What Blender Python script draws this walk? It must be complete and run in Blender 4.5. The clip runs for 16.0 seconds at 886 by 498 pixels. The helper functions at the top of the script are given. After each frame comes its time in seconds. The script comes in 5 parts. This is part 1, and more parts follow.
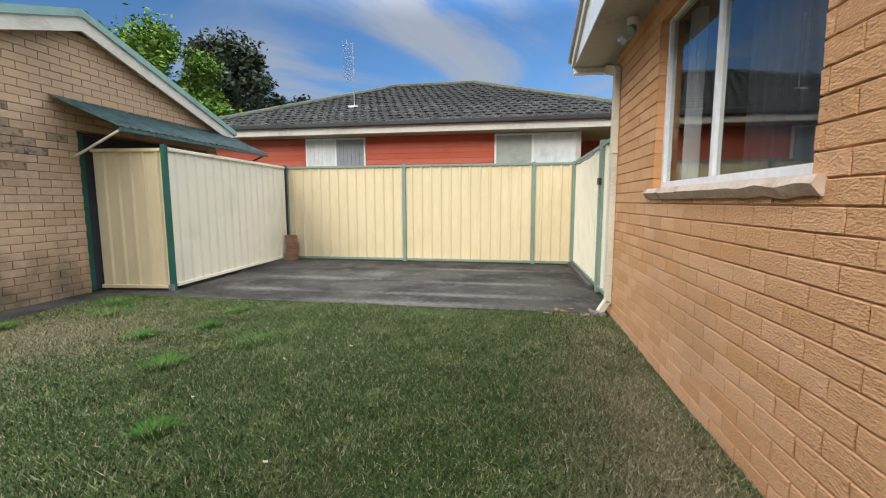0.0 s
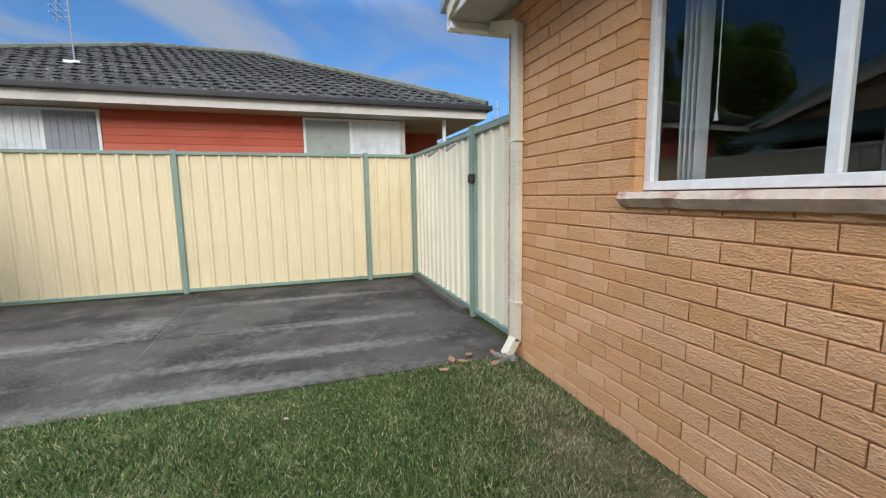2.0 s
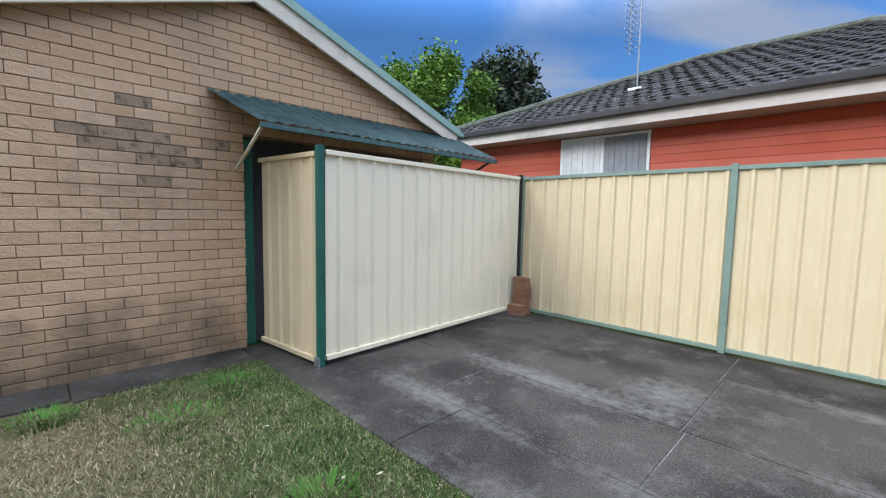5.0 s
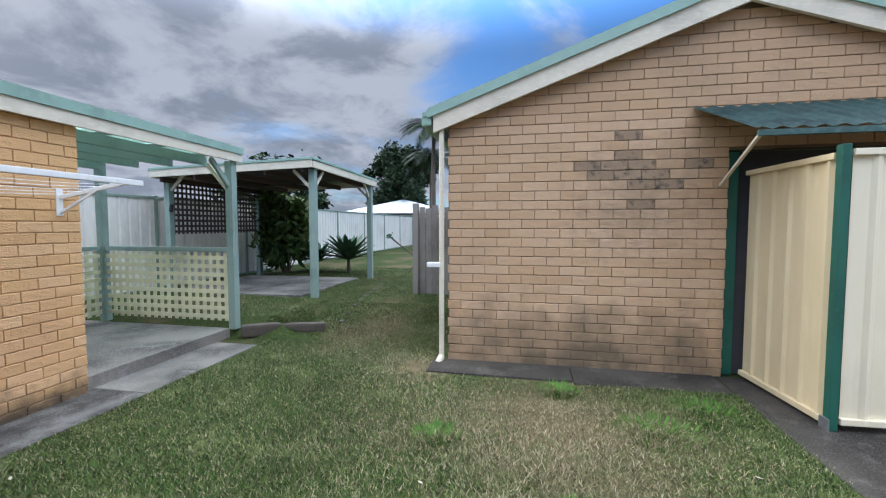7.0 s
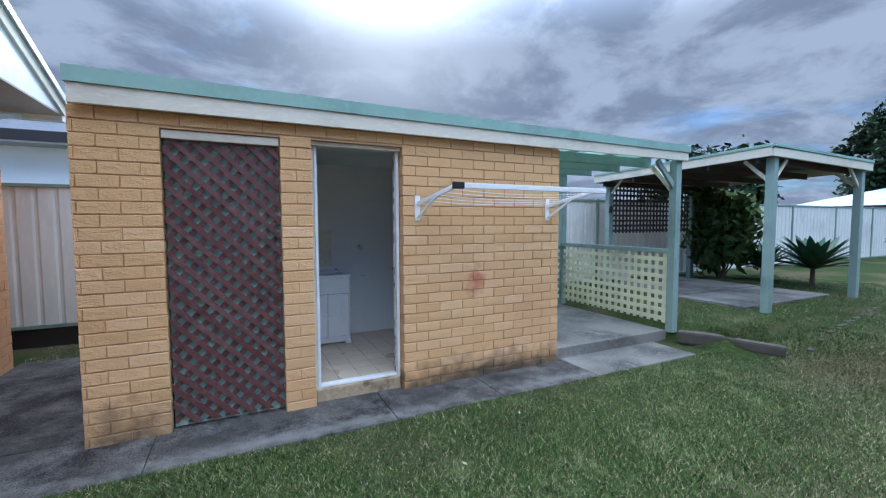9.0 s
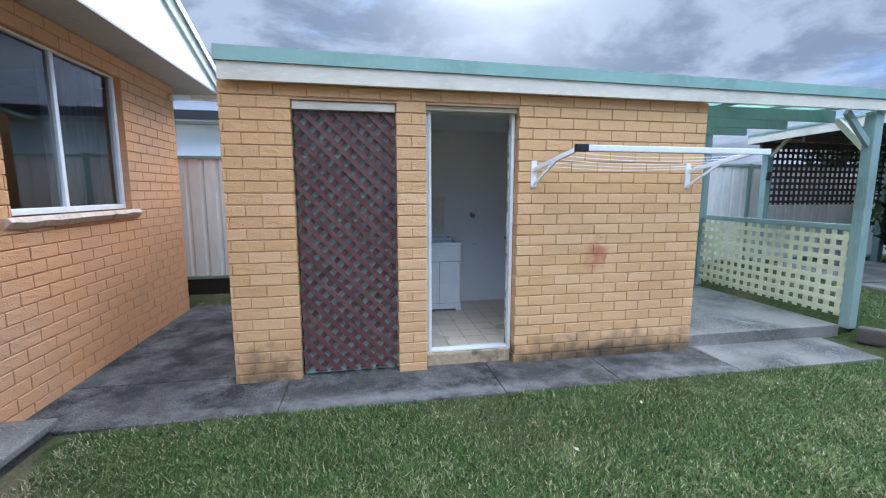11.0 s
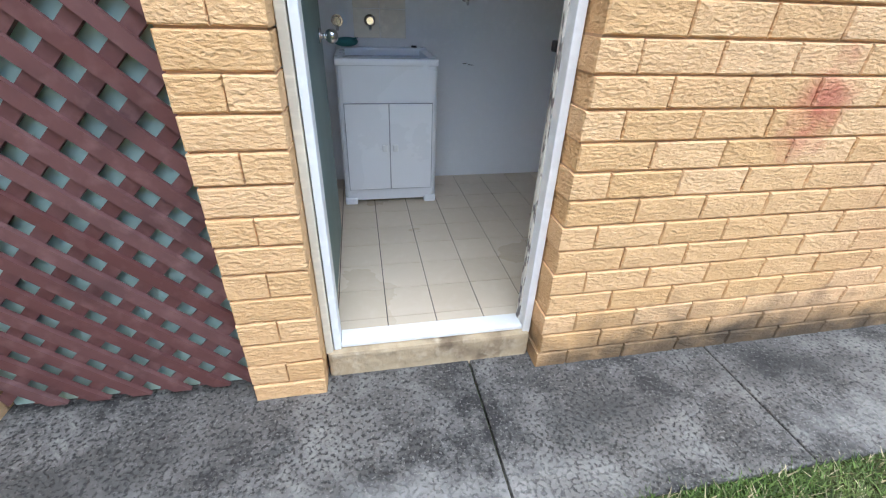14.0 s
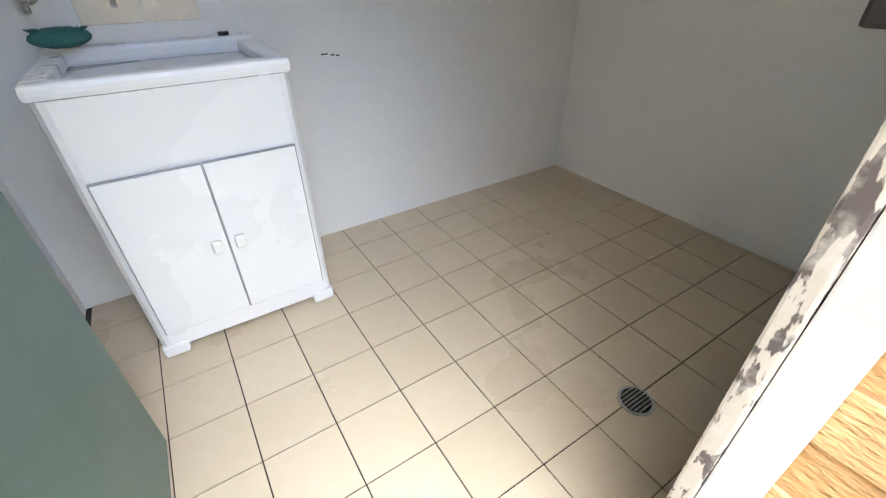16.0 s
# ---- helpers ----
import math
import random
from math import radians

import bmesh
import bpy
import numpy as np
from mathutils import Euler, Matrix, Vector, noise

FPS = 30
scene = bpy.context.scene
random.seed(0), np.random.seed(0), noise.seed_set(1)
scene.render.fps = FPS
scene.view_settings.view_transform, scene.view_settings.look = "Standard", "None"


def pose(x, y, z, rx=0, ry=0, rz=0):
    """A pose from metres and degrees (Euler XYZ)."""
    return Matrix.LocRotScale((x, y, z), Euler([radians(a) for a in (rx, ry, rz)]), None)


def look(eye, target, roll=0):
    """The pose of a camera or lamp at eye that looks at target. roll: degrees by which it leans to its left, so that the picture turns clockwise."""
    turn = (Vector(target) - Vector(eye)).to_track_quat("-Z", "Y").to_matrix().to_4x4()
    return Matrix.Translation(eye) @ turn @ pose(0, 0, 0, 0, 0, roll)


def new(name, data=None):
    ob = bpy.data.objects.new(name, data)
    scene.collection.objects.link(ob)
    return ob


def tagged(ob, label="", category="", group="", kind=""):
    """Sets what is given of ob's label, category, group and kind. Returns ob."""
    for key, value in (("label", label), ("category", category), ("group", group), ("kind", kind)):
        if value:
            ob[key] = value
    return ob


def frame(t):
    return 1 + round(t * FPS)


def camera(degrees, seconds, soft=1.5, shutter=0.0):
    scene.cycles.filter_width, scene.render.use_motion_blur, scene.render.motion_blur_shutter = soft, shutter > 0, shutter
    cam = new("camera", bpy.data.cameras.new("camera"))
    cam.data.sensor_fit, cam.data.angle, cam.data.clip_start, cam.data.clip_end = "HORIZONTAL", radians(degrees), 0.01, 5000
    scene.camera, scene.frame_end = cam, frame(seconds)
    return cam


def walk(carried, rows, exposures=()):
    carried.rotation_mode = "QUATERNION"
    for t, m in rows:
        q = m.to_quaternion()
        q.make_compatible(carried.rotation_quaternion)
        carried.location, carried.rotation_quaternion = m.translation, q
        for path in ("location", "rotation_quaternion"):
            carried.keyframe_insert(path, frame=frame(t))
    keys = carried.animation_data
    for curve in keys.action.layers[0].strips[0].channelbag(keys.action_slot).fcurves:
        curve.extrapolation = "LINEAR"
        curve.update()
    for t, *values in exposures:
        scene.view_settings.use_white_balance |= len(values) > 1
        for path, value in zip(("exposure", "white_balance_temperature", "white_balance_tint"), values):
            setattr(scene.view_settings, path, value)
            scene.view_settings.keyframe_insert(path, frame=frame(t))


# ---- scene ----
import collections

cam = camera(93.2, 16.0, soft=1.2)
PATH = [
    (0, (0.923, 0.612, 1.249), (0.594, 2.572, 1.024), -0.1),
    (0.5, (0.769, 1.002, 1.235), (0.78, 2.986, 0.979), -0.3),
    (1, (0.586, 1.464, 1.272), (0.879, 3.424, 0.999), -0.5),
    (1.5, (0.465, 1.949, 1.301), (0.962, 3.868, 1.032), -0.7),
    (2, (0.357, 2.38, 1.341), (0.973, 4.266, 1.087), -0.9),
    (2.5, (0.257, 2.803, 1.385), (0.864, 4.694, 1.151), -0.8),
    (3, (0.228, 3.238, 1.415), (0.627, 5.185, 1.197), -0.2),
    (3.5, (0.065, 3.551, 1.425), (0.102, 5.54, 1.225), 0.5),
    (4, (-0.143, 3.807, 1.42), (-0.602, 5.745, 1.239), 1.0),
    (4.2, (-0.215, 3.86, 1.424), (-0.882, 5.737, 1.249), 1.2),
    (6.3, (-0.395, 3.798, 1.476), (-2.376, 4.035, 1.338), 0.1),
    (6.5, (-0.396, 3.757, 1.477), (-2.391, 3.812, 1.346), 0.1),
    (7, (-0.395, 3.614, 1.472), (-2.353, 3.221, 1.359), -0.0),
    (7.5, (-0.328, 3.456, 1.496), (-2.151, 2.64, 1.389), 0.0),
    (8, (-0.277, 3.329, 1.503), (-1.866, 2.121, 1.394), -0.1),
    (8.5, (-0.258, 3.304, 1.509), (-1.532, 1.767, 1.395), -0.2),
    (9, (-0.233, 3.375, 1.527), (-1.101, 1.578, 1.403), -0.2),
    (9.5, (-0.201, 3.407, 1.525), (-0.665, 1.466, 1.393), -0.1),
    (9.7, (-0.171, 3.411, 1.513), (-0.498, 1.442, 1.383), -0.1),
    (11.8, (-0.419, 2.818, 1.506), (-0.909, 0.94, 1.024), 0.3),
    (12, (-0.468, 2.664, 1.478), (-1.021, 0.822, 0.93), 1.2),
    (12.5, (-0.602, 2.258, 1.416), (-1.149, 0.467, 0.716), 2.1),
    (13, (-0.723, 1.817, 1.359), (-1.213, 0.065, 0.526), 1.9),
    (13.5, (-0.849, 1.332, 1.282), (-1.269, -0.379, 0.336), 2.4),
    (14, (-0.947, 0.903, 1.211), (-1.291, -0.779, 0.186), 2.1),
    (14.5, (-1.004, 0.479, 1.171), (-1.296, -1.165, 0.069), 1.8),
    (15, (-1.076, 0.097, 1.169), (-1.367, -1.498, -0.002), 0.2),
    (15.5, (-1.085, -0.137, 1.146), (-1.649, -1.623, -0.068), -0.5),
    (16, (-1.075, -0.247, 1.128), (-1.963, -1.646, 0.008), -0.7),
]
EXPOSURES = [(0, 2.05, 6200, 10), (2.5, 1.95, 5700, 10), (4, 1.9, 5400, 11), (6.5, 2.25, 5800, 12), (9.5, 2.1, 5000, 10), (12.0, 2.85, 5200, 10), (13.0, 3.05, 5100, 10), (14.5, 3.05, 6000, 10), (15.2, 3.6, 6100, 10), (16.0, 4.4, 6500, 11)]
walk(cam, [(t, look(eye, target, roll)) for t, eye, target, roll in PATH], EXPOSURES)

# ---- sky and sun ----
SUN_DIR = Vector((-0.30, -0.90, 0.46)).normalized()
world = bpy.data.worlds.new("sky")
scene.world = world
world.use_nodes = True


def sky_nodes():
    nt = world.node_tree
    nt.nodes.clear()
    N, L = nt.nodes.new, nt.links.new

    def math_node(op, a, b=None, c=None):
        n = N("ShaderNodeMath")
        n.operation = op
        for k, v in enumerate((a, b, c)):
            if v is None:
                continue
            if isinstance(v, (int, float)):
                n.inputs[k].default_value = v
            else:
                L(v, n.inputs[k])
        return n.outputs[0]

    def mix(f, a, b):
        n = N("ShaderNodeMix")
        n.data_type = "RGBA"
        for k, v in ((0, f), (6, a), (7, b)):
            if isinstance(v, tuple):
                n.inputs[k].default_value = (*v, 1)
            else:
                L(v, n.inputs[k])
        return n.outputs[2]

    def ramp(v, lo, hi):
        n = N("ShaderNodeMapRange")
        n.interpolation_type = "SMOOTHSTEP"
        L(v, n.inputs[0])
        n.inputs[1].default_value, n.inputs[2].default_value = lo, hi
        return n.outputs[0]

    tc = N("ShaderNodeTexCoord")
    sep = N("ShaderNodeSeparateXYZ")
    L(tc.outputs["Generated"], sep.inputs[0])
    x, y, z = sep.outputs
    zz = math_node("ADD", math_node("MAXIMUM", z, 0.0), 0.22)
    comb = N("ShaderNodeCombineXYZ")
    L(math_node("DIVIDE", x, zz), comb.inputs[0])
    L(math_node("DIVIDE", y, zz), comb.inputs[1])

    def fbm(scale, offset, detail=7, distort=0.4, rough=0.55):
        add = N("ShaderNodeVectorMath")
        add.operation = "ADD"
        L(comb.outputs[0], add.inputs[0])
        add.inputs[1].default_value = offset
        n = N("ShaderNodeTexNoise")
        n.inputs["Scale"].default_value = scale
        n.inputs["Detail"].default_value = detail
        n.inputs["Roughness"].default_value = rough
        n.inputs["Distortion"].default_value = distort
        L(add.outputs[0], n.inputs["Vector"])
        return n.outputs["Fac"]

    sky = N("ShaderNodeTexSky")
    sky.sky_type, sky.sun_disc = "NISHITA", False
    sky.sun_elevation = math.asin(SUN_DIR.z)
    sky.sun_rotation = math.atan2(SUN_DIR.x, SUN_DIR.y)
    dim = N("ShaderNodeVectorMath")
    dim.operation = "MULTIPLY"
    L(sky.outputs[0], dim.inputs[0])
    dim.inputs[1].default_value = (0.125, 0.185, 0.25)
    # cover grows towards the sunward and western side
    side = math_node("ADD", math_node("MULTIPLY", y, -0.27), math_node("MULTIPLY", x, -0.10))
    cover = ramp(math_node("ADD", fbm(0.75, (3.1, 1.7, 0.0)), side), 0.50, 0.68)
    wisps = math_node("MULTIPLY", ramp(fbm(1.1, (9.0, 4.0, 2.0), 8, 1.2), 0.47, 0.70), 0.8)
    # full cloud added in the high sky out of view, for neutral light
    mask = math_node("MAXIMUM", math_node("MAXIMUM", cover, wisps), ramp(z, 0.42, 0.66))
    dot = N("ShaderNodeVectorMath")
    dot.operation = "DOT_PRODUCT"
    L(tc.outputs["Generated"], dot.inputs[0])
    dot.inputs[1].default_value = SUN_DIR
    near = math_node("MAXIMUM", dot.outputs["Value"], 0.0)
    glow = math_node("MULTIPLY", math_node("POWER", near, 55.0), 0.9)
    thick = ramp(fbm(2.3, (5.0, 8.0, 1.0), 8, 0.3, 0.6), 0.40, 0.60)
    thick = math_node("MULTIPLY", thick, ramp(side, -0.15, 0.12))
    cloud = mix(thick, (0.84, 0.87, 0.91), (0.46, 0.50, 0.57))
    lit = mix(math_node("MINIMUM", math_node("MULTIPLY", glow, 1.0), 1.0), cloud, (1.5, 1.46, 1.40))
    full = math_node("MAXIMUM", mask, math_node("MINIMUM", glow, 1.0))
    out = mix(full, dim.outputs[0], lit)
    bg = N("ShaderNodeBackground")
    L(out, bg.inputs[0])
    # unseen high sky made brighter than the low sky, added to light the yard
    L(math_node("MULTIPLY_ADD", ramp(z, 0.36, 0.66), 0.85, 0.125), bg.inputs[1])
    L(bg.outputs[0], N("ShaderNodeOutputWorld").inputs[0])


sky_nodes()
sun = new("sun", bpy.data.lights.new("sun", "SUN"))
sun.data.energy, sun.data.angle, sun.data.color = 0.52, radians(20), (1.0, 0.93, 0.80)
sun.matrix_world = look((0, 0, 30), Vector((0, 0, 30)) - SUN_DIR)


# ---- materials ----
def material(name, base, rough=0.7, dark=None, light=None, stain=0.9, grain=40.0, bump=0.1, metal=0.0, stretch=(1, 1, 1),
             spec=0.4, vary=0.0, lo=0.52, hi=0.72, bump_scale=None, dist=0.006, stain_stretch=None):
    """base with stains (dark, large), speckle (light, fine) and relief, by world position; vary: random by piece."""
    m = bpy.data.materials.new(name)
    m.use_nodes = True
    nt = m.node_tree
    N, L = nt.nodes.new, nt.links.new
    b = nt.nodes["Principled BSDF"]
    b.inputs["Roughness"].default_value, b.inputs["Metallic"].default_value = rough, metal
    b.inputs["Specular IOR Level"].default_value = spec
    geo = N("ShaderNodeNewGeometry")
    mul = N("ShaderNodeVectorMath")
    mul.operation = "MULTIPLY"
    L(geo.outputs["Position"], mul.inputs[0])
    mul.inputs[1].default_value = stretch

    def noise_node(scale, vec, detail=5):
        n = N("ShaderNodeTexNoise")
        n.inputs["Scale"].default_value, n.inputs["Detail"].default_value = scale, detail
        L(vec, n.inputs["Vector"])
        return n.outputs["Fac"]

    def ranged(v, a, c, d=0.0, e=1.0):
        n = N("ShaderNodeMapRange")
        L(v, n.inputs[0])
        for k, w in zip((1, 2, 3, 4), (a, c, d, e)):
            n.inputs[k].default_value = w
        return n.outputs[0]

    def mix(f, a, c, mode="MIX"):
        n = N("ShaderNodeMix")
        n.data_type, n.blend_type = "RGBA", mode
        for k, v in ((0, f), (6, a), (7, c)):
            if isinstance(v, tuple):
                n.inputs[k].default_value = (*v, 1)
            elif isinstance(v, float):
                n.inputs[k].default_value = v
            else:
                L(v, n.inputs[k])
        return n.outputs[2]

    dark = dark or tuple(c * 0.72 for c in base)
    light = light or tuple(min(1, c * 1.18) for c in base)
    fine = noise_node(grain, mul.outputs[0])
    place = geo.outputs["Position"]
    if stain_stretch:
        run = N("ShaderNodeVectorMath")
        run.operation = "MULTIPLY"
        L(place, run.inputs[0])
        run.inputs[1].default_value = stain_stretch
        place = run.outputs[0]
    big = noise_node(stain, place, 7)
    c = mix(ranged(big, lo, hi), base, dark)
    c = mix(ranged(fine, 0.5, 0.75, 0.0, 0.7), c, light)
    if vary:
        info = N("ShaderNodeObjectInfo")
        h = N("ShaderNodeHueSaturation")
        L(c, h.inputs["Color"])
        L(ranged(info.outputs["Random"], 0, 1, 1 - vary, 1 + vary), h.inputs["Value"])
        L(ranged(info.outputs["Random"], 0, 1, 1 + vary * 0.6, 1 - vary * 0.6), h.inputs["Saturation"])
        c = h.outputs[0]
    L(c, b.inputs["Base Color"])
    if bump:
        bn = N("ShaderNodeBump")
        bn.inputs["Strength"].default_value, bn.inputs["Distance"].default_value = bump, dist
        L(noise_node(bump_scale, mul.outputs[0]) if bump_scale else fine, bn.inputs["Height"])
        L(bn.outputs[0], b.inputs["Normal"])
    L(ranged(big, 0.3, 0.7, max(0.02, rough - 0.08), min(1, rough + 0.08)), b.inputs["Roughness"])
    m["mix"] = 1
    return m


def add_patch(m, centre, radius, colour, scale=9.0, amount=0.8):
    """A patch of another colour with a ragged edge round a place."""
    nt = m.node_tree
    N, L = nt.nodes.new, nt.links.new
    b = nt.nodes["Principled BSDF"]
    src = b.inputs["Base Color"].links[0].from_socket
    geo = N("ShaderNodeNewGeometry")
    sub = N("ShaderNodeVectorMath")
    sub.operation = "SUBTRACT"
    L(geo.outputs["Position"], sub.inputs[0])
    sub.inputs[1].default_value = centre
    div = N("ShaderNodeVectorMath")
    div.operation = "DIVIDE"
    L(sub.outputs[0], div.inputs[0])
    div.inputs[1].default_value = radius
    ln = N("ShaderNodeVectorMath")
    ln.operation = "LENGTH"
    L(div.outputs[0], ln.inputs[0])
    nz = N("ShaderNodeTexNoise")
    nz.inputs["Scale"].default_value, nz.inputs["Detail"].default_value = scale, 6
    L(geo.outputs["Position"], nz.inputs["Vector"])
    ad = N("ShaderNodeMath")
    ad.operation = "MULTIPLY_ADD"
    L(nz.outputs["Fac"], ad.inputs[0])
    ad.inputs[1].default_value = 1.6
    L(ln.outputs["Value"], ad.inputs[2])
    mr = N("ShaderNodeMapRange")
    L(ad.outputs[0], mr.inputs[0])
    for k, v in zip((1, 2, 3, 4), (1.75, 0.85, 0.0, amount)):
        mr.inputs[k].default_value = v
    mx = N("ShaderNodeMix")
    mx.data_type = "RGBA"
    L(mr.outputs[0], mx.inputs[0])
    L(src, mx.inputs[6])
    mx.inputs[7].default_value = (*colour, 1)
    L(mx.outputs[2], b.inputs["Base Color"])
    return m


ROCK = dict(rough=0.9, grain=11.0, stretch=(5.0, 5.0, 10.5), bump=0.9, dist=0.010, vary=0.07, spec=0.12)
brick_house = material("orange rock face brick", (0.63, 0.335, 0.155), dark=(0.56, 0.325, 0.18), light=(0.71, 0.43, 0.235), **ROCK)
brick_laundry = material("golden rock face brick", (0.68, 0.425, 0.205), dark=(0.62, 0.375, 0.19), light=(0.76, 0.52, 0.29), **ROCK)
brick_garage = material("weathered tan brick", (0.54, 0.365, 0.22), dark=(0.43, 0.30, 0.19), light=(0.60, 0.43, 0.28), stain=0.7, **ROCK)
brick_sooty = material("soot stained brick", (0.30, 0.215, 0.14), dark=(0.07, 0.06, 0.05), light=(0.45, 0.32, 0.20), stain=13, **ROCK)
add_patch(brick_laundry, (-2.30, -0.16, 0.97), (0.13, 1, 0.20), (0.42, 0.10, 0.07), 16, 0.75)
# darker brown towards the foot of the front wall, in ragged bands
add_patch(brick_laundry, (-2.6, -0.16, -0.02), (1.9, 1, 0.30), (0.10, 0.075, 0.05), 7, 1.0)
add_patch(brick_laundry, (-2.6, -0.16, 0.0), (1.6, 1, 0.16), (0.10, 0.075, 0.05), 9, 0.9)
add_patch(brick_laundry, (0.5, -0.16, 0.0), (0.5, 1, 0.34), (0.12, 0.09, 0.06), 9, 0.9)
add_patch(brick_garage, (-4.88, 4.65, 1.75), (1, 0.75, 0.75), (0.16, 0.13, 0.10), 9, 0.4)
add_patch(brick_garage, (-4.88, 4.2, 0.05), (1, 2.8, 0.75), (0.10, 0.085, 0.06), 4, 0.8)
mortar_warm = material("tan mortar", (0.50, 0.315, 0.17), rough=0.95, grain=90, bump=0.4)
mortar_grey = material("grey tan mortar", (0.17, 0.125, 0.085), rough=0.95, grain=90, bump=0.4)


def weathered(name, mid, dark, light, pit=0.45, big=1.1, speck=0.5, wear=0.5):
    """Old concrete: broad stains, ragged worn patches, dark pits and pale grit."""
    m = material(name, mid, rough=0.92, dark=dark, light=mid, stain=big, grain=55, bump=0, lo=0.42, hi=0.60, spec=0.12)
    nt = m.node_tree
    N, L = nt.nodes.new, nt.links.new
    b = nt.nodes["Principled BSDF"]
    col = b.inputs["Base Color"].links[0].from_socket
    pos = N("ShaderNodeNewGeometry").outputs["Position"]

    def field(scale, detail, rough, lo, hi, top):
        n, r = N("ShaderNodeTexNoise"), N("ShaderNodeMapRange")
        for key, v in (("Scale", scale), ("Detail", detail), ("Roughness", rough)):
            n.inputs[key].default_value = v
        L(pos, n.inputs["Vector"])
        L(n.outputs["Fac"], r.inputs[0])
        for k, v in zip((1, 2, 4), (lo, hi, top)):
            r.inputs[k].default_value = v
        return r.outputs[0]

    def over(c, f, tint):
        n = N("ShaderNodeMix")
        n.data_type = "RGBA"
        L(f, n.inputs[0])
        L(c, n.inputs[6])
        n.inputs[7].default_value = (*tint, 1)
        return n.outputs[2]

    worn = field(3.2, 12, 0.72, 0.60 - 0.16 * wear, 0.68, wear)
    pits = field(75, 3, 0.6, 0.52, 0.62, pit)
    grit = field(95, 2, 0.5, 0.58, 0.68, speck)
    col = over(over(over(col, worn, light), pits, dark), grit, light)
    L(col, b.inputs["Base Color"])
    up, bn = N("ShaderNodeMath"), N("ShaderNodeBump")
    up.operation = "MULTIPLY_ADD"
    L(pits, up.inputs[0])
    up.inputs[1].default_value = -1.5
    L(grit, up.inputs[2])
    bn.inputs["Strength"].default_value, bn.inputs["Distance"].default_value = 0.7, 0.006
    L(up.outputs[0], bn.inputs["Height"])
    L(bn.outputs[0], b.inputs["Normal"])
    return m


concrete = weathered("stained concrete", (0.080, 0.072, 0.060), (0.034, 0.030, 0.026), (0.185, 0.172, 0.147), 0.6)
for cx, cy, rx, ry_ in ((-1.35, 7.5, 0.45, 0.5), (-2.2, 7.05, 1.2, 0.22), (0.2, 6.1, 1.9, 0.16), (0.3, 8.2, 1.6, 0.16), (-2.6, 6.1, 0.9, 0.18), (-0.3, 5.55, 1.8, 0.2), (0.6, 6.95, 1.4, 0.14)):
    add_patch(concrete, (cx, cy, 0), (rx, ry_, 1), (0.23, 0.215, 0.185), 14, 0.6)
concrete_pale = weathered("pale concrete", (0.22, 0.205, 0.178), (0.075, 0.072, 0.066), (0.40, 0.385, 0.35), 0.3, 1.6)
path_mat = weathered("path concrete", (0.105, 0.097, 0.086), (0.036, 0.034, 0.032), (0.235, 0.222, 0.20), 0.85, 1.9, 0.6, 0.9)
for cx, cy, rx, ry_, c in ((-0.5, 0.27, 1.7, 0.13, 0.30), (-2.9, 0.25, 0.8, 0.15, 0.27), (-0.1, 0.05, 0.6, 0.14, 0.045), (-1.7, 0.08, 0.4, 0.2, 0.05), (-2.6, 0.0, 0.5, 0.12, 0.05), (1.3, -0.3, 0.5, 0.5, 0.05)):
    add_patch(path_mat, (cx, cy, 0), (rx, ry_, 1), (c, c * 0.96, c * 0.88), 11, 0.6)
cream_metal = material("cream painted steel", (0.70, 0.575, 0.35), rough=0.45, dark=(0.66, 0.54, 0.31), light=(0.75, 0.64, 0.40), stain=1.4, grain=6, bump=0.02, stretch=(3, 3, 0.5))
# same cream paint, its colour paled for faces turned from the warm sun
cream_metal_skylit = material("off white painted steel", (0.76, 0.69, 0.51), rough=0.5, dark=(0.68, 0.62, 0.46), light=(0.79, 0.73, 0.57), stain=1.6, grain=5, bump=0.02, stretch=(3, 3, 0.4))
fence_white = material("weathered white fence sheet", (0.66, 0.64, 0.58), rough=0.55, dark=(0.54, 0.52, 0.47), stain=1.0, grain=8, bump=0.02, stretch=(2, 2, 0.5))
sage = material("sage green paint", (0.20, 0.27, 0.215), rough=0.55, stain=2, grain=25, bump=0.06)
sage_wood = material("sage painted timber", (0.24, 0.32, 0.28), rough=0.7, dark=(0.17, 0.23, 0.20), stain=2.4, grain=14, bump=0.25, stretch=(6, 6, 0.8))
dark_green = material("dark green paint", (0.018, 0.105, 0.075), rough=0.5, stain=3, grain=20, bump=0.05)
cap_green = material("pale green roof capping", (0.27, 0.40, 0.33), rough=0.5, stain=1.5, grain=12, bump=0.05)
teal_awning = material("dark teal weathered sheet", (0.045, 0.095, 0.088), rough=0.6, dark=(0.02, 0.04, 0.04), light=(0.12, 0.20, 0.19), stain=2.5, grain=18, bump=0.15)
cream_wood = material("cream painted timber", (0.66, 0.60, 0.47), rough=0.6, dark=(0.52, 0.47, 0.37), stain=2.2, grain=16, bump=0.1, stretch=(1, 1, 4))
white_paint = material("white gloss paint", (0.76, 0.76, 0.74), rough=0.4, dark=(0.68, 0.67, 0.63), stain=3, grain=20, bump=0.04)
peeling = material("peeling cream paint on timber", (0.62, 0.58, 0.50), rough=0.7, dark=(0.13, 0.11, 0.10), light=(0.70, 0.67, 0.6), stain=60, grain=40, bump=0.5, lo=0.50, hi=0.53, stain_stretch=(1, 1, 0.28))
wall_white = material("white rendered wall", (0.82, 0.83, 0.82), rough=0.5, dark=(0.75, 0.76, 0.75), light=(0.85, 0.86, 0.85), stain=1.2, grain=30, bump=0.06)


